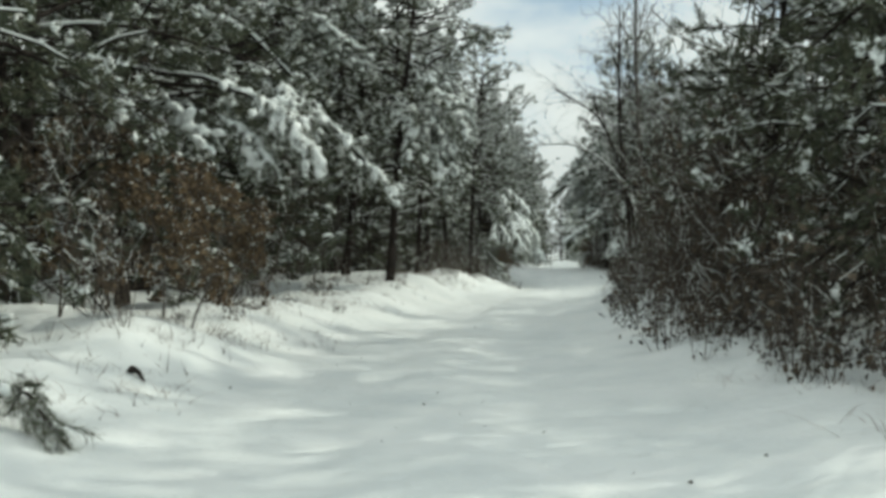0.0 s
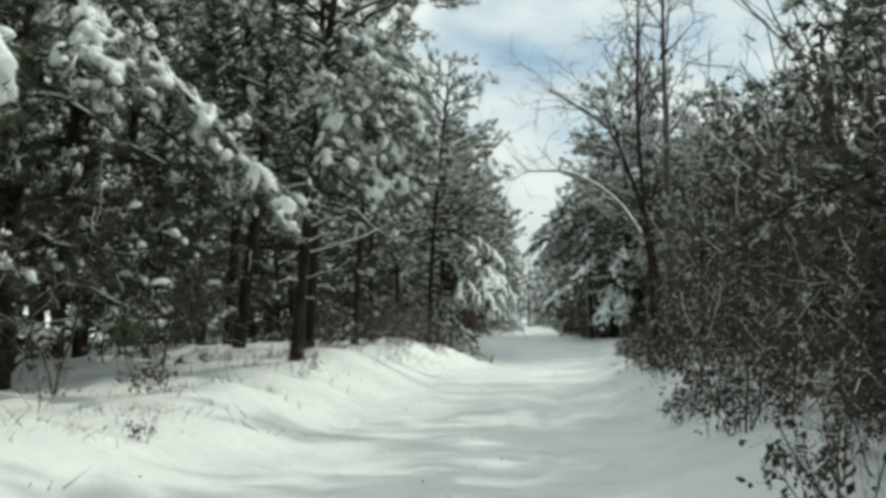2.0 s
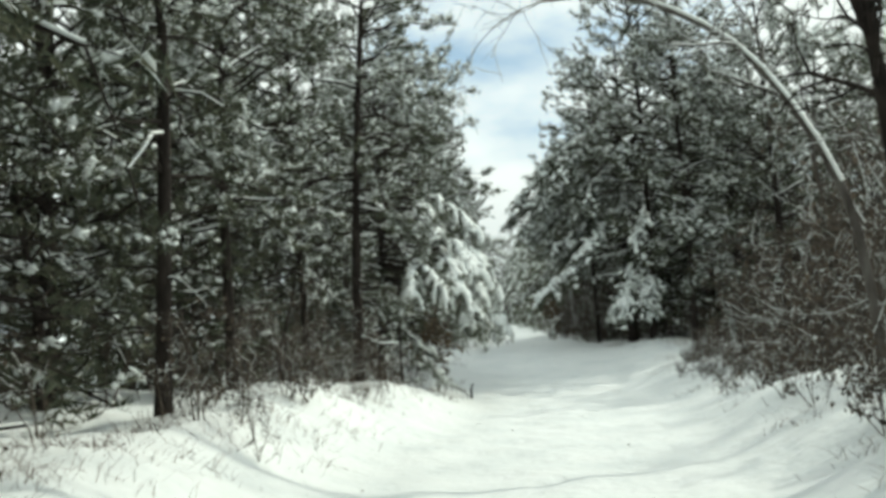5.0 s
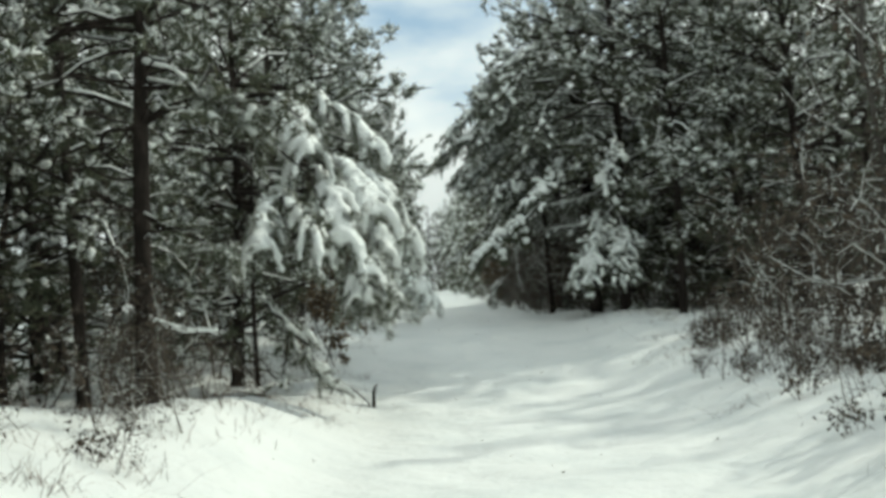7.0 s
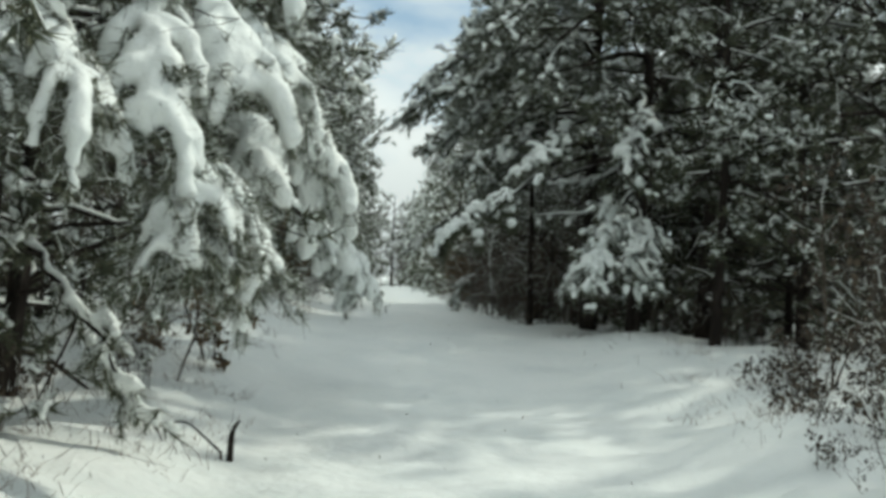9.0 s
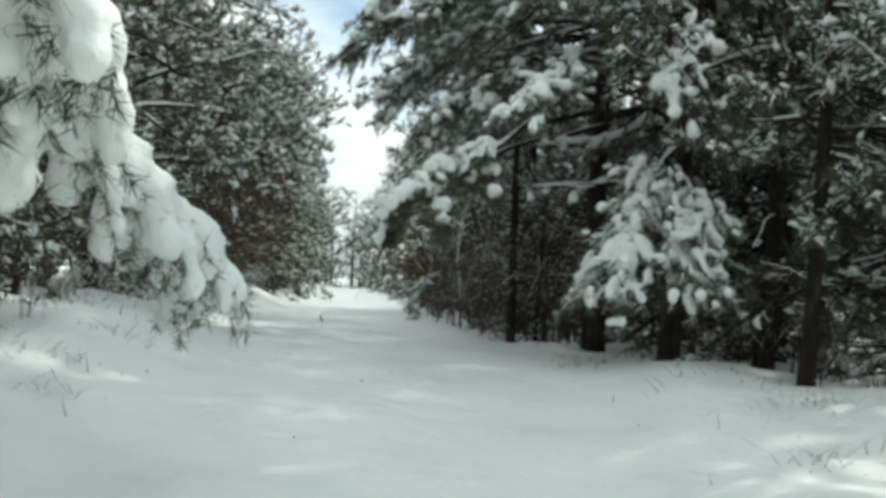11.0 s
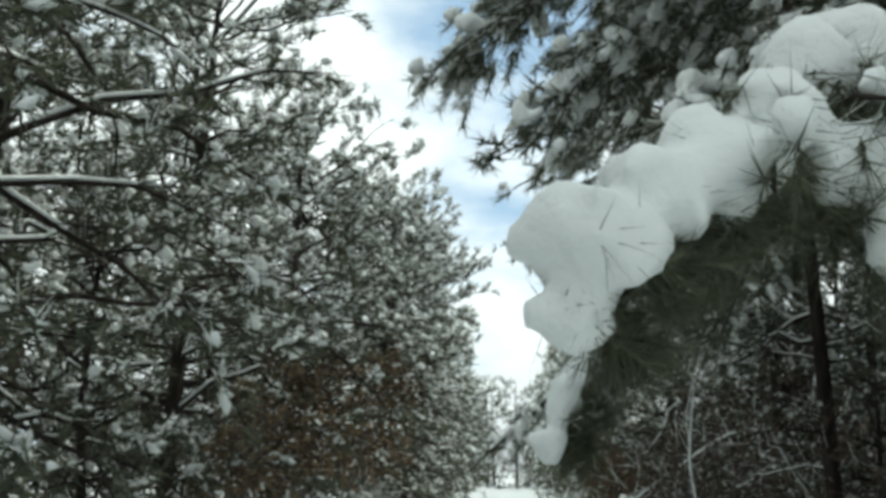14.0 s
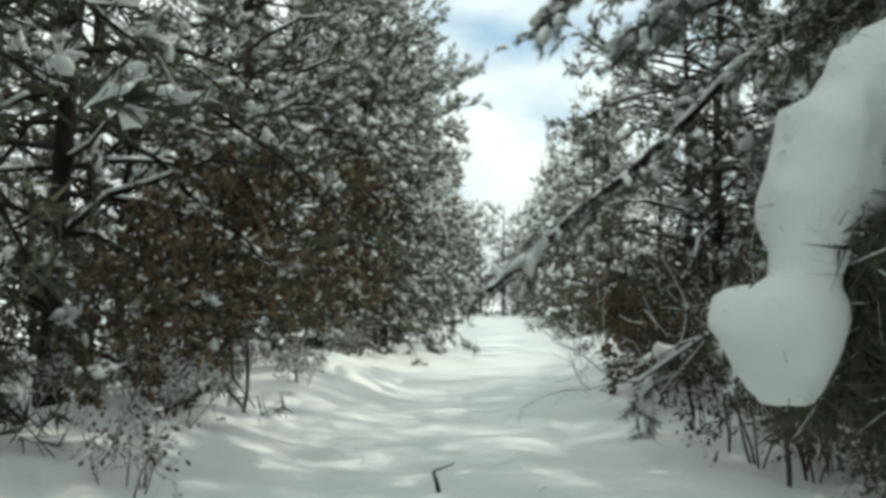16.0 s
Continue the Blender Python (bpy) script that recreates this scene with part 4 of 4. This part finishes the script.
bough(limb_pine, "dark needle fan under the snow", ((7.75, 61.1, 2.6), (7.42, 61.06, 2.33), (7.28, 61.03, 2.16), (7.22, 61.0, 2.02), (7.18, 60.98, 1.87)), 0.012, 0.14, 47, 40, 0.5, 0.0, 2, 0.0, first=0.35, fine=True, frost=4)
bough(limb_pine, "high limb reaching over the trail", ((10.6, 62.4, 6.0), (9.2, 63.0, 6.2), (7.8, 63.4, 5.7), (6.8, 63.6, 5.0)), 0.06, 0.9, 46, 60, 1.0, 0.45)
for k, w in enumerate((((10.6, 62.4, 5.4), (9.4, 62.6, 5.5), (8.2, 62.8, 5.0), (7.4, 62.9, 4.3)), ((10.6, 62.4, 6.8), (9.4, 63.4, 7.0), (8.0, 64.0, 6.6), (7.2, 64.2, 5.8)),
                       ((10.6, 62.4, 4.8), (9.6, 61.8, 4.8), (8.6, 61.5, 4.3), (7.9, 61.4, 3.7)), ((10.6, 62.4, 7.6), (9.6, 61.8, 7.8), (8.4, 61.6, 7.2), (7.6, 61.6, 6.3)))):
    bough(limb_pine, "long limb with frosted drooping shoots", w, 0.05, 0.95, 140 + k, 70, 0.95, 0.55)
for k, w in enumerate((((10.6, 62.4, 6.2), (9.6, 60.6, 6.2), (8.8, 59.4, 5.6), (8.4, 58.6, 4.8)), ((10.6, 62.4, 7.0), (9.4, 60.8, 7.0), (8.2, 59.6, 6.4), (7.5, 58.8, 5.7)),
                       ((10.6, 62.4, 5.8), (10.2, 60.8, 5.8), (9.8, 59.4, 5.2), (9.6, 58.6, 4.5)), ((10.6, 62.4, 6.6), (9.8, 63.8, 6.6), (9.0, 64.8, 5.9), (8.5, 65.4, 5.1)),
                       ((10.6, 62.4, 5.2), (10.0, 63.4, 5.1), (9.4, 64.4, 4.5), (9.0, 65.0, 3.8)), ((10.6, 62.4, 5.0), (9.6, 63.0, 5.1), (8.8, 63.4, 4.7), (8.3, 63.6, 4.1)),
                       ((10.6, 62.4, 6.4), (9.4, 62.2, 6.5), (8.4, 62.2, 6.0), (7.8, 62.2, 5.3)), ((10.6, 62.4, 7.2), (9.8, 64.0, 7.3), (8.8, 65.4, 6.8), (8.2, 66.2, 6.0)),
                       ((10.6, 62.4, 4.4), (10.2, 63.6, 4.5), (9.6, 64.8, 4.1), (9.2, 65.6, 3.5)), ((10.6, 62.4, 5.6), (9.6, 61.2, 5.8), (8.8, 60.6, 5.4), (8.4, 60.2, 4.8)))):
    bough(limb_pine, "dark shaded limb thick with needles", w, 0.05, 0.95, 160 + k, 80, 0.9, 0.3, first=0.2)
reach_pine = pine(WIDE[1], 12.1, 71.4, 250, 0.9, (0, -3), "large pine with a long limb sweeping down to the trail")
bough(reach_pine, "long dark limb sweeping down with snow on top", ((12.0, 71.3, 6.0), (10.8, 70.6, 4.95), (9.2, 69.4, 3.5), (7.4, 68.5, 2.0)), 0.085, 0.5, 51, 34, 0.9, 0.55, 1, 0.8, first=0.45)
bough(reach_pine, "high limb reaching over the trail", ((12.0, 71.3, 7.2), (10.6, 71.6, 7.0), (9.2, 71.9, 6.2), (8.4, 72.0, 5.2)), 0.06, 0.9, 52, 60, 1.0, 0.4)
for k, w in enumerate((((12.0, 71.3, 6.4), (11.0, 71.0, 6.4), (10.0, 70.8, 5.7), (9.2, 70.6, 4.7)), ((12.0, 71.3, 8.2), (10.8, 71.0, 8.2), (9.6, 70.6, 7.4), (9.0, 70.4, 6.5)),
                       ((12.0, 71.3, 5.6), (11.6, 70.0, 5.5), (11.0, 69.0, 4.8), (10.6, 68.4, 3.9)))):
    bough(reach_pine, "dark limb with drooping snowy shoots", w, 0.05, 0.95, 150 + k, 70, 0.9, 0.4)
for k, w in enumerate((((12.0, 71.3, 6.8), (11.2, 69.8, 6.7), (10.4, 68.8, 6.0), (9.9, 68.2, 5.1)), ((12.0, 71.3, 7.6), (10.8, 70.2, 7.7), (9.4, 69.6, 7.0), (8.7, 69.2, 6.0)),
                       ((12.0, 71.3, 5.0), (11.4, 70.4, 4.9), (10.8, 69.8, 4.3), (10.4, 69.4, 3.5)), ((12.0, 71.3, 8.8), (11.0, 70.2, 8.9), (9.8, 69.4, 8.2), (9.0, 69.0, 7.2)),
                       ((12.0, 71.3, 6.0), (12.2, 69.8, 6.0), (12.2, 68.6, 5.4), (12.1, 67.8, 4.6)))):
    bough(reach_pine, "dark shaded limb thick with needles", w, 0.045, 0.95, 190 + k, 80, 0.85, 0.25, first=0.2)


def crooked(name, label, way, radius, seed, twigs, snow=1.0, group="bare trees", wood=None):
    """A bent leafless tree along the places in way (world), its twigs at the outer end, snow on its upper side."""
    r = np.random.RandomState(seed)
    w = np.array(way, float)
    foot = w[0].copy()
    k = np.linspace(0, len(w) - 1, 16)
    pts = np.stack([np.interp(k, np.arange(len(w)), w[:, c]) for c in range(3)], 1) - foot
    for _ in range(2):
        pts[1:-1] = (pts[:-2] + 2 * pts[1:-1] + pts[2:]) / 4
    q = np.linspace(0, 1, 16)
    rr = radius * (1 - 0.75 * q)
    st, tw, sn = Buf(), Buf(), Buf()
    low = pts.copy()
    low[0, 2] -= 0.25
    tube(st, low, rr, 7)
    if snow:
        tube(sn, pts[4:], rr[4:] * 0.85 + 0.012 * snow, 6, 0.8, lift=rr[4:] * 0.6 + 0.012 * snow)

    def sprout(p, d, ln, rad, depth):
        a = [p]
        for _ in range(4):
            d = unit(d + r.normal(size=3) * 0.18)
            a.append(a[-1] + d * ln / 4)
        a = np.array(a)
        tube(tw, a, np.linspace(rad, rad * 0.4, 5), 4)
        if snow and r.rand() < 0.5:
            tube(sn, a, np.linspace(rad, rad * 0.4, 5) * 0.8 + 0.004, 4, 0.8, lift=np.full(5, rad * 0.6 + 0.003))
        if depth:
            for _ in range(4):
                f = r.randint(1, 5)
                sprout(a[f], unit(d + r.normal(size=3) * 0.6), ln * r.uniform(0.4, 0.7), rad * 0.5, depth - 1)

    for _ in range(twigs):
        f = r.randint(6, 16)
        d = unit(pts[min(15, f + 1)] - pts[f - 1])
        sprout(pts[f], unit(d + r.normal(size=3) * 0.55 + np.array([0, 0, 0.2])), r.uniform(0.8, 1.8), rr[f] * 0.5, 2)
    wood = wood or GREY_BARK
    return stand(name, (st.mesh("stem", wood), tw.mesh("twigs", wood), sn.mesh("snow", SNOW)), ("stem", "twigwork", "snow_cover"), label, "tree", pose(*foot), group)


def ground_at(x, y, z=0.0):
    return (x, y, float(land(x, y)) + z)


crooked("arched_tree", "thin leafless tree bowed over the trail under snow", (ground_at(6.7, 36.0), (6.7, 36.4, 2.6), (5.8, 36.7, 4.3), (4.6, 37.0, 5.05), (3.6, 37.0, 5.0)), 0.06, 5, 12)
crooked("crooked_tree", "pale crooked trunk rising out of the thicket", (ground_at(5.9, 17.1), (5.87, 17.1, 1.84), (6.22, 17.1, 2.9), (6.9, 17.2, 3.6), (7.2, 17.3, 5.0)), 0.075, 6, 8, 0.5)
crooked("bare_tree", "tall leafless tree forking high above the trail edge", (ground_at(6.0, 33.8), (5.85, 33.8, 2.5), (5.55, 33.8, 5.6), (5.6, 33.9, 9.0)), 0.085, 7, 18, 0.0, wood=BARK)
crooked("bare_tree", "tall leafless tree forking high above the trail edge", (ground_at(6.2, 33.9), (5.9, 33.8, 3.2), (5.0, 33.8, 5.6), (3.6, 33.9, 6.4)), 0.06, 8, 14, 0.0, wood=BARK)
crooked("bare_tree", "tall straight leafless trunk by the thicket", (ground_at(6.15, 33.0), (6.05, 33.0, 4.0), (5.95, 33.0, 7.0), (5.9, 33.0, 10.0)), 0.09, 9, 16, 0.0)
crooked("fallen_tree", "broken dead limb propped in the undergrowth with snow", (ground_at(11.9, 69.0), (11.3, 69.2, 2.2), (10.6, 69.5, 2.35), (9.0, 70.0, 1.15)), 0.05, 10, 5)
crooked("sapling", "slender pale sapling beside the pines", (ground_at(9.75, 68.0), (9.7, 68.0, 1.2), (9.6, 68.0, 1.9), (9.7, 68.1, 2.6)), 0.022, 11, 4, 0.6)
crooked("sapling", "thin dark leaning sapling on the bank", (ground_at(0.3, 40.0), (0.2, 40.0, 1.0), (0.5, 40.1, 2.2), (0.6, 40.2, 3.4)), 0.03, 12, 6, 0.0, wood=BARK)
crooked("sapling", "dark slim sapling in front of the heaped pine", (ground_at(2.1, 47.5), (2.1, 47.5, 1.4), (2.15, 47.5, 2.6), (2.2, 47.6, 4.0)), 0.035, 13, 8, 0.0, wood=BARK)

# a broken stub and a stick in the snow
stub = crooked("stump", "broken dark stub sticking up from the snow", (ground_at(3.63, 48.95, -0.05), (3.64, 48.95, 0.02), (3.67, 48.97, 0.08), (3.70, 48.98, 0.11)), 0.03, 14, 0, 0.0, "", BARK)
crooked("fallen_branch", "thin dark branch lying on the snow", (ground_at(3.6, 48.95, 0.03), (3.3, 48.8, 0.12), (3.05, 48.7, 0.1)), 0.012, 15, 0, 0.0, "", BARK)
crooked("fallen_branch", "short dark stick half sunk in snow", (ground_at(-2.6, 9.3, 0.03), (-2.5, 9.15, 0.27), (-2.4, 9.0, 0.2)), 0.035, 16, 0, 0.0, "", BARK)
seedling = stand("pine_seedling", (), (), "small pine seedling bent over in the snow", "pine seedling", pose(*ground_at(-2.75, 6.7)))
bough(seedling, "drooping green shoot with brown tips", (ground_at(-2.75, 6.7, 0.02), ground_at(-2.6, 6.62, 0.22), ground_at(-2.4, 6.55, 0.2), ground_at(-2.2, 6.45, 0.06)), 0.012, 0.24, 130, 22, 0.5, 0.15, 2, 0.0, fine=True)

crooked("fallen_branch", "short forked twig sticking out of the trail snow", (ground_at(6.98, 67.8, -0.03), ground_at(6.95, 67.95, 0.1), ground_at(6.93, 68.0, 0.13), ground_at(7.1, 68.1, 0.17)), 0.018, 18, 0, 0.0, "", BARK)
bowed = stand("pine_seedling", (), (), "bowed young pine shoot crusted with snow at the trail edge", "pine seedling", pose(*ground_at(9.95, 71.4)))
bough(bowed, "snow-crusted bowed shoot", (ground_at(9.95, 71.4, -0.05), ground_at(9.9, 71.3, 0.75), ground_at(9.6, 71.1, 0.95), ground_at(9.3, 70.9, 0.5), ground_at(9.2, 70.85, 0.1)), 0.03, 0.25, 131, 30, 0.75, 0.7)

# brush on the near bank
for x, y, sc in ((-3.05, 17.0, 0.5), (-2.75, 12.2, 0.5), (-3.3, 13.2, 0.62), (4.5, 69.8, 0.8), (10.6, 75.2, 0.55), (10.9, 78.0, 0.6), (11.3, 81.5, 0.65), (11.9, 85.0, 0.7), (-3.5, 14.8, 0.7), (-4.3, 14.4, 0.8), (5.6, 79.5, 0.85), (5.2, 76.0, 0.95), (4.8, 72.5, 0.8), (6.1, 82.5, 0.9), (3.0, 51.6, 0.55), (3.2, 53.4, 0.6)):
    oak(x, y, sc)
for k in range(20):
    y = U(60, 80)
    plain(LADEN[k % 2], "shrub", "low shrub crusted all over with snow and rime", "shrub", float(trail_x(y)) - U(2.3, 4.6), y, U(0, 360), U(0.4, 0.75), group="roadside shrubs")
bare_tree(-2.9, 25.6, 0.45)
for x, y, sc in ((4.9, 16.0, 0.36), (3.3, 14.4, 0.2), (4.2, 15.2, 0.24), (3.9, 12.2, 0.2)):
    oak(x, y, sc)
y = 7.0
while y < 92:
    shrub(float(trail_x(y)) - U(2.7, 4.4), y, U(0.25, 0.6))
    if rng.rand() < 0.8:
        scrub(float(trail_x(y)) - U(*((5.8, 7.5) if 24 < y < 47 else (4.4, 6.5))), y, U(0.5, 0.9))
    y += U(0.8, 1.5)

# the thicket on the sunny side
y = 6.5
while y < 54:
    lo = 2.6 if y < 10 else (2.05 if y < 23 else (2.6 if y < 41 else 3.3))
    shrub(float(trail_x(y)) + U(lo + 0.1, lo + 1.4), y + U(-0.4, 0.4), U(0.4, 0.75), int(rng.choice((1, 3))))
    shrub(float(trail_x(y)) + U(lo, lo + 1.2), y + U(-0.4, 0.4), U(0.35, 0.7), int(rng.choice((1, 3))))
    shrub(float(trail_x(y)) + U(lo + 0.8, lo + 3.5), y + U(-0.4, 0.4), U(0.7, 1.2))
    scrub(float(trail_x(y)) + U(lo + 1.2, lo + 3), y, U(0.6, 0.95))
    scrub(float(trail_x(y)) + U(lo + 3, lo + 6), y, U(0.9, 1.35))
    if 17 < y < 34:
        scrub(float(trail_x(y)) + U(lo + 1.6, lo + 3.6), y + 0.5, U(0.75, 1.1))
    y += 0.95
for x, y, sc in ((3.9, 10.8, 0.3), (4.4, 11.4, 0.36), (3.6, 15.6, 0.42), (3.2, 16.8, 0.34), (3.9, 17.6, 0.5), (3.4, 19.4, 0.45), (4.2, 20.6, 0.55), (3.7, 22.4, 0.5), (4.4, 24.2, 0.55), (4.8, 18.6, 0.6), (5.0, 26.4, 0.55)):
    scrub(x, y, sc)
y = 8.0
while y < 54:
    bare_tree(float(trail_x(y)) + U(4.2 if y < 40 else 6.8, 9.5), y, U(0.7, 1.05), (U(-6, 6), U(-8, 4)))
    y += U(1.2, 2.2)
bare_tree(6.9, 29.6, 1.1)
for k, (x, y, sc) in enumerate(((5.6, 9.0, 0.9), (5.9, 12.6, 1.0), (6.8, 15.6, 1.0), (6.0, 19.6, 0.9), (8.2, 22.0, 1.0), (8.0, 10.5, 1.1), (8.6, 17.5, 1.1), (7.6, 25.5, 0.8))):
    pine(SHADED[k % 2], x, y, U(0, 360), sc, (0, U(-3, 2)), "dark shaded pine with little snow behind the thicket")
for k in range(26):
    scrub(U(9.8, 16.0), U(62.0, 74.0), U(0.35, 0.6))
for k in range(12):
    scrub(U(9.5, 12.0), U(63.5, 70.0), U(0.35, 0.55))
for k in range(26):
    scrub(U(10.9, 13.2), U(57.0, 67.0), U(0.22, 0.36))
for k in range(16):
    y = U(34, 45.5)
    scrub(float(trail_x(y)) - U(2.5, 3.3), y, U(0.16, 0.3))
for k in range(9):
    scrub(U(7.0, 8.7), U(40, 47), U(0.17, 0.28))
for x, y, sc in ((1.55, 42.9, 0.3), (1.2, 43.2, 0.34), (1.7, 44.4, 0.3), (0.4, 38.2, 0.34), (0.1, 37.0, 0.4), (0.6, 39.4, 0.3), (-0.2, 35.4, 0.4)):
    scrub(x, y, sc)
for k, (x, y, sc) in enumerate(((10.5, 65.2, 0.34), (11.5, 66.4, 0.4), (10.9, 67.8, 0.36), (12.2, 64.0, 0.45), (11.6, 61.0, 0.36), (13.2, 61.5, 0.75), (12.6, 64.6, 0.5), (13.6, 67.2, 0.7), (15.0, 59.5, 0.8), (15.4, 64.0, 0.8), (12.4, 66.8, 0.5), (13.0, 58.2, 0.6), (14.8, 68.5, 0.85), (15.6, 72.0, 0.85), (14.6, 75.0, 0.55), (16.4, 77.5, 0.6), (17.5, 70.0, 0.9), (18.0, 66.0, 0.9), (15.2, 80.5, 0.55), (17.5, 83.0, 0.8), (14.0, 71.0, 0.6), (12.45, 69.5, 0.5), (12.2, 73.8, 0.45), (12.48, 75.5, 0.5), (11.6, 76.8, 0.4), (12.4, 78.6, 0.45), (10.9, 70.6, 0.35))):
    if x > 12.5:
        pine(FAR_PINES[k % 3], x, y, U(0, 360), sc, (0, 0))
    else:
        pine(SHADED[k % 2], x, y, U(0, 360), sc, (0, 0), "dark shaded pine with little snow behind the thicket")
y = 64.0
while y < 92:
    scrub(float(trail_x(y)) + U(2.7, 3.6), y, U(0.45, 0.7))
    scrub(float(trail_x(y)) + U(3.6, 5.6), y, U(0.7, 1.0))
    shrub(float(trail_x(y)) + U(2.1, 3.6), y, U(0.4, 0.8))
    y += U(1.0, 1.8)

for k in range(26):
    y = U(96, 150)
    scrub(float(trail_x(y)) + (U(2.8, 4.6) if k % 2 else -U(2.8, 4.6)), y, U(0.6, 0.9))
for k in range(14):
    scrub(float(trail_x(150)) + (k - 6.5) * 0.8, 149 + U(-2, 2), U(0.8, 1.2))

for x, y in ((7.9, 47.6), (6.9, 41.5), (7.9, 45.9), (8.4, 48.6), (8.1, 46.6), (7.5, 43.6)):
    shrub(x, y, U(0.3, 0.45), 3)

# dry stalks through the snow of the banks, and leaves blown over the snow
stalks = Buf()
r = np.random.RandomState(17)
n = 2600
yy = r.uniform(5, 66, n)
clump = r.uniform(5, 66, 150)
yy = np.where(r.rand(n) < 0.75, clump[r.randint(0, 150, n)] + r.normal(size=n) * 0.18, yy)
sd = np.where(r.rand(n) < 0.72, -1, 1)
xx = trail_x(yy) + sd * (2.0 + 2.2 * (np.abs(np.sin(yy * 2.1 + 1.3 * sd)) * 0.6 + r.rand(n) * 0.5))
foot = np.stack([xx, yy, land(xx, yy) - 0.02], 1)
hgt = r.uniform(0.04, 0.2, (n, 1)) * r.uniform(0.5, 1.3, (n, 1))
tip = foot + np.concatenate([r.normal(size=(n, 2)) * 0.8, np.ones((n, 1))], 1) * hgt
wd = np.concatenate([r.normal(size=(n, 2)), np.zeros((n, 1))], 1)
wd = unit(wd) * 0.006
stalks.add(np.stack([foot - wd, foot + wd, tip], 1).reshape(-1, 3), np.arange(3 * n).reshape(-1, 3))
tagged(new("dry_stalks", stalks.mesh("dry_stalks", TWIG, False)), "thin brown stalks poking through the snowy banks", "dry grass", kind="stuff")
straw = Buf()
for k in range(240):
    yy = r.uniform(6, 64)
    left = r.rand() < 0.75
    if left and r.rand() < 0.5:
        yy = r.uniform(30, 50)
    x0 = float(trail_x(yy)) + (-(2.1 + 1.9 * r.rand()) if left else 2.3 + 1.8 * r.rand())
    m = r.randint(14, 34)
    root = np.stack([x0 + r.normal(size=m) * 0.16, yy + r.normal(size=m) * 0.16], 1)
    root = np.concatenate([root, land(root[:, 0], root[:, 1])[:, None] - 0.02], 1)
    lean = np.concatenate([r.normal(size=(m, 2)) * 1.1, np.ones((m, 1))], 1) * r.uniform(0.05, 0.19, (m, 1))
    mid = root + lean * 0.6
    tip = root + lean * np.array([1.5, 1.5, 0.85])
    w = unit(np.concatenate([r.normal(size=(m, 2)), np.zeros((m, 1))], 1)) * 0.0028
    v = np.stack([root - w, root + w, mid + w * 0.8, mid - w * 0.8, tip], 1).reshape(-1, 3)
    q = np.arange(m)[:, None] * 5
    straw.add(v, np.concatenate([q + [[0, 1, 2]], q + [[0, 2, 3]], q + [[3, 2, 4]]]))
STRAW = material("straw", [(0.06, 0.042, 0.033), (0.12, 0.082, 0.06), (0.18, 0.125, 0.09)], 3.0, 0.8, 0.0, 20, island=0.7)
tagged(new("straw_grass", straw.mesh("straw_grass", STRAW, False)), "tufts of bent straw-brown grass through the snow", "dry grass", kind="stuff")
litter = Buf()
n = 150
yy = r.uniform(4, 70, n)
xx = trail_x(yy) + r.normal(size=n) * 2.2
leaves(litter, r, np.stack([xx, yy, land(xx, yy) + 0.01], 1), 0.022, 0.5)
tagged(new("leaf_litter", litter.mesh("leaf_litter", DARK_OAK, False)), "scattered brown leaves and bark on the snow", "leaf litter", kind="stuff")

# a few more oaks that keep their leaves, under the pines at the trail's end
for x, y, sc in ((4.6, 67.4, 0.55), (5.1, 71.0, 0.7), (10.3, 73.8, 0.5), (10.6, 76.4, 0.6), (11.2, 79.4, 0.65)):
    oak(x, y, sc)
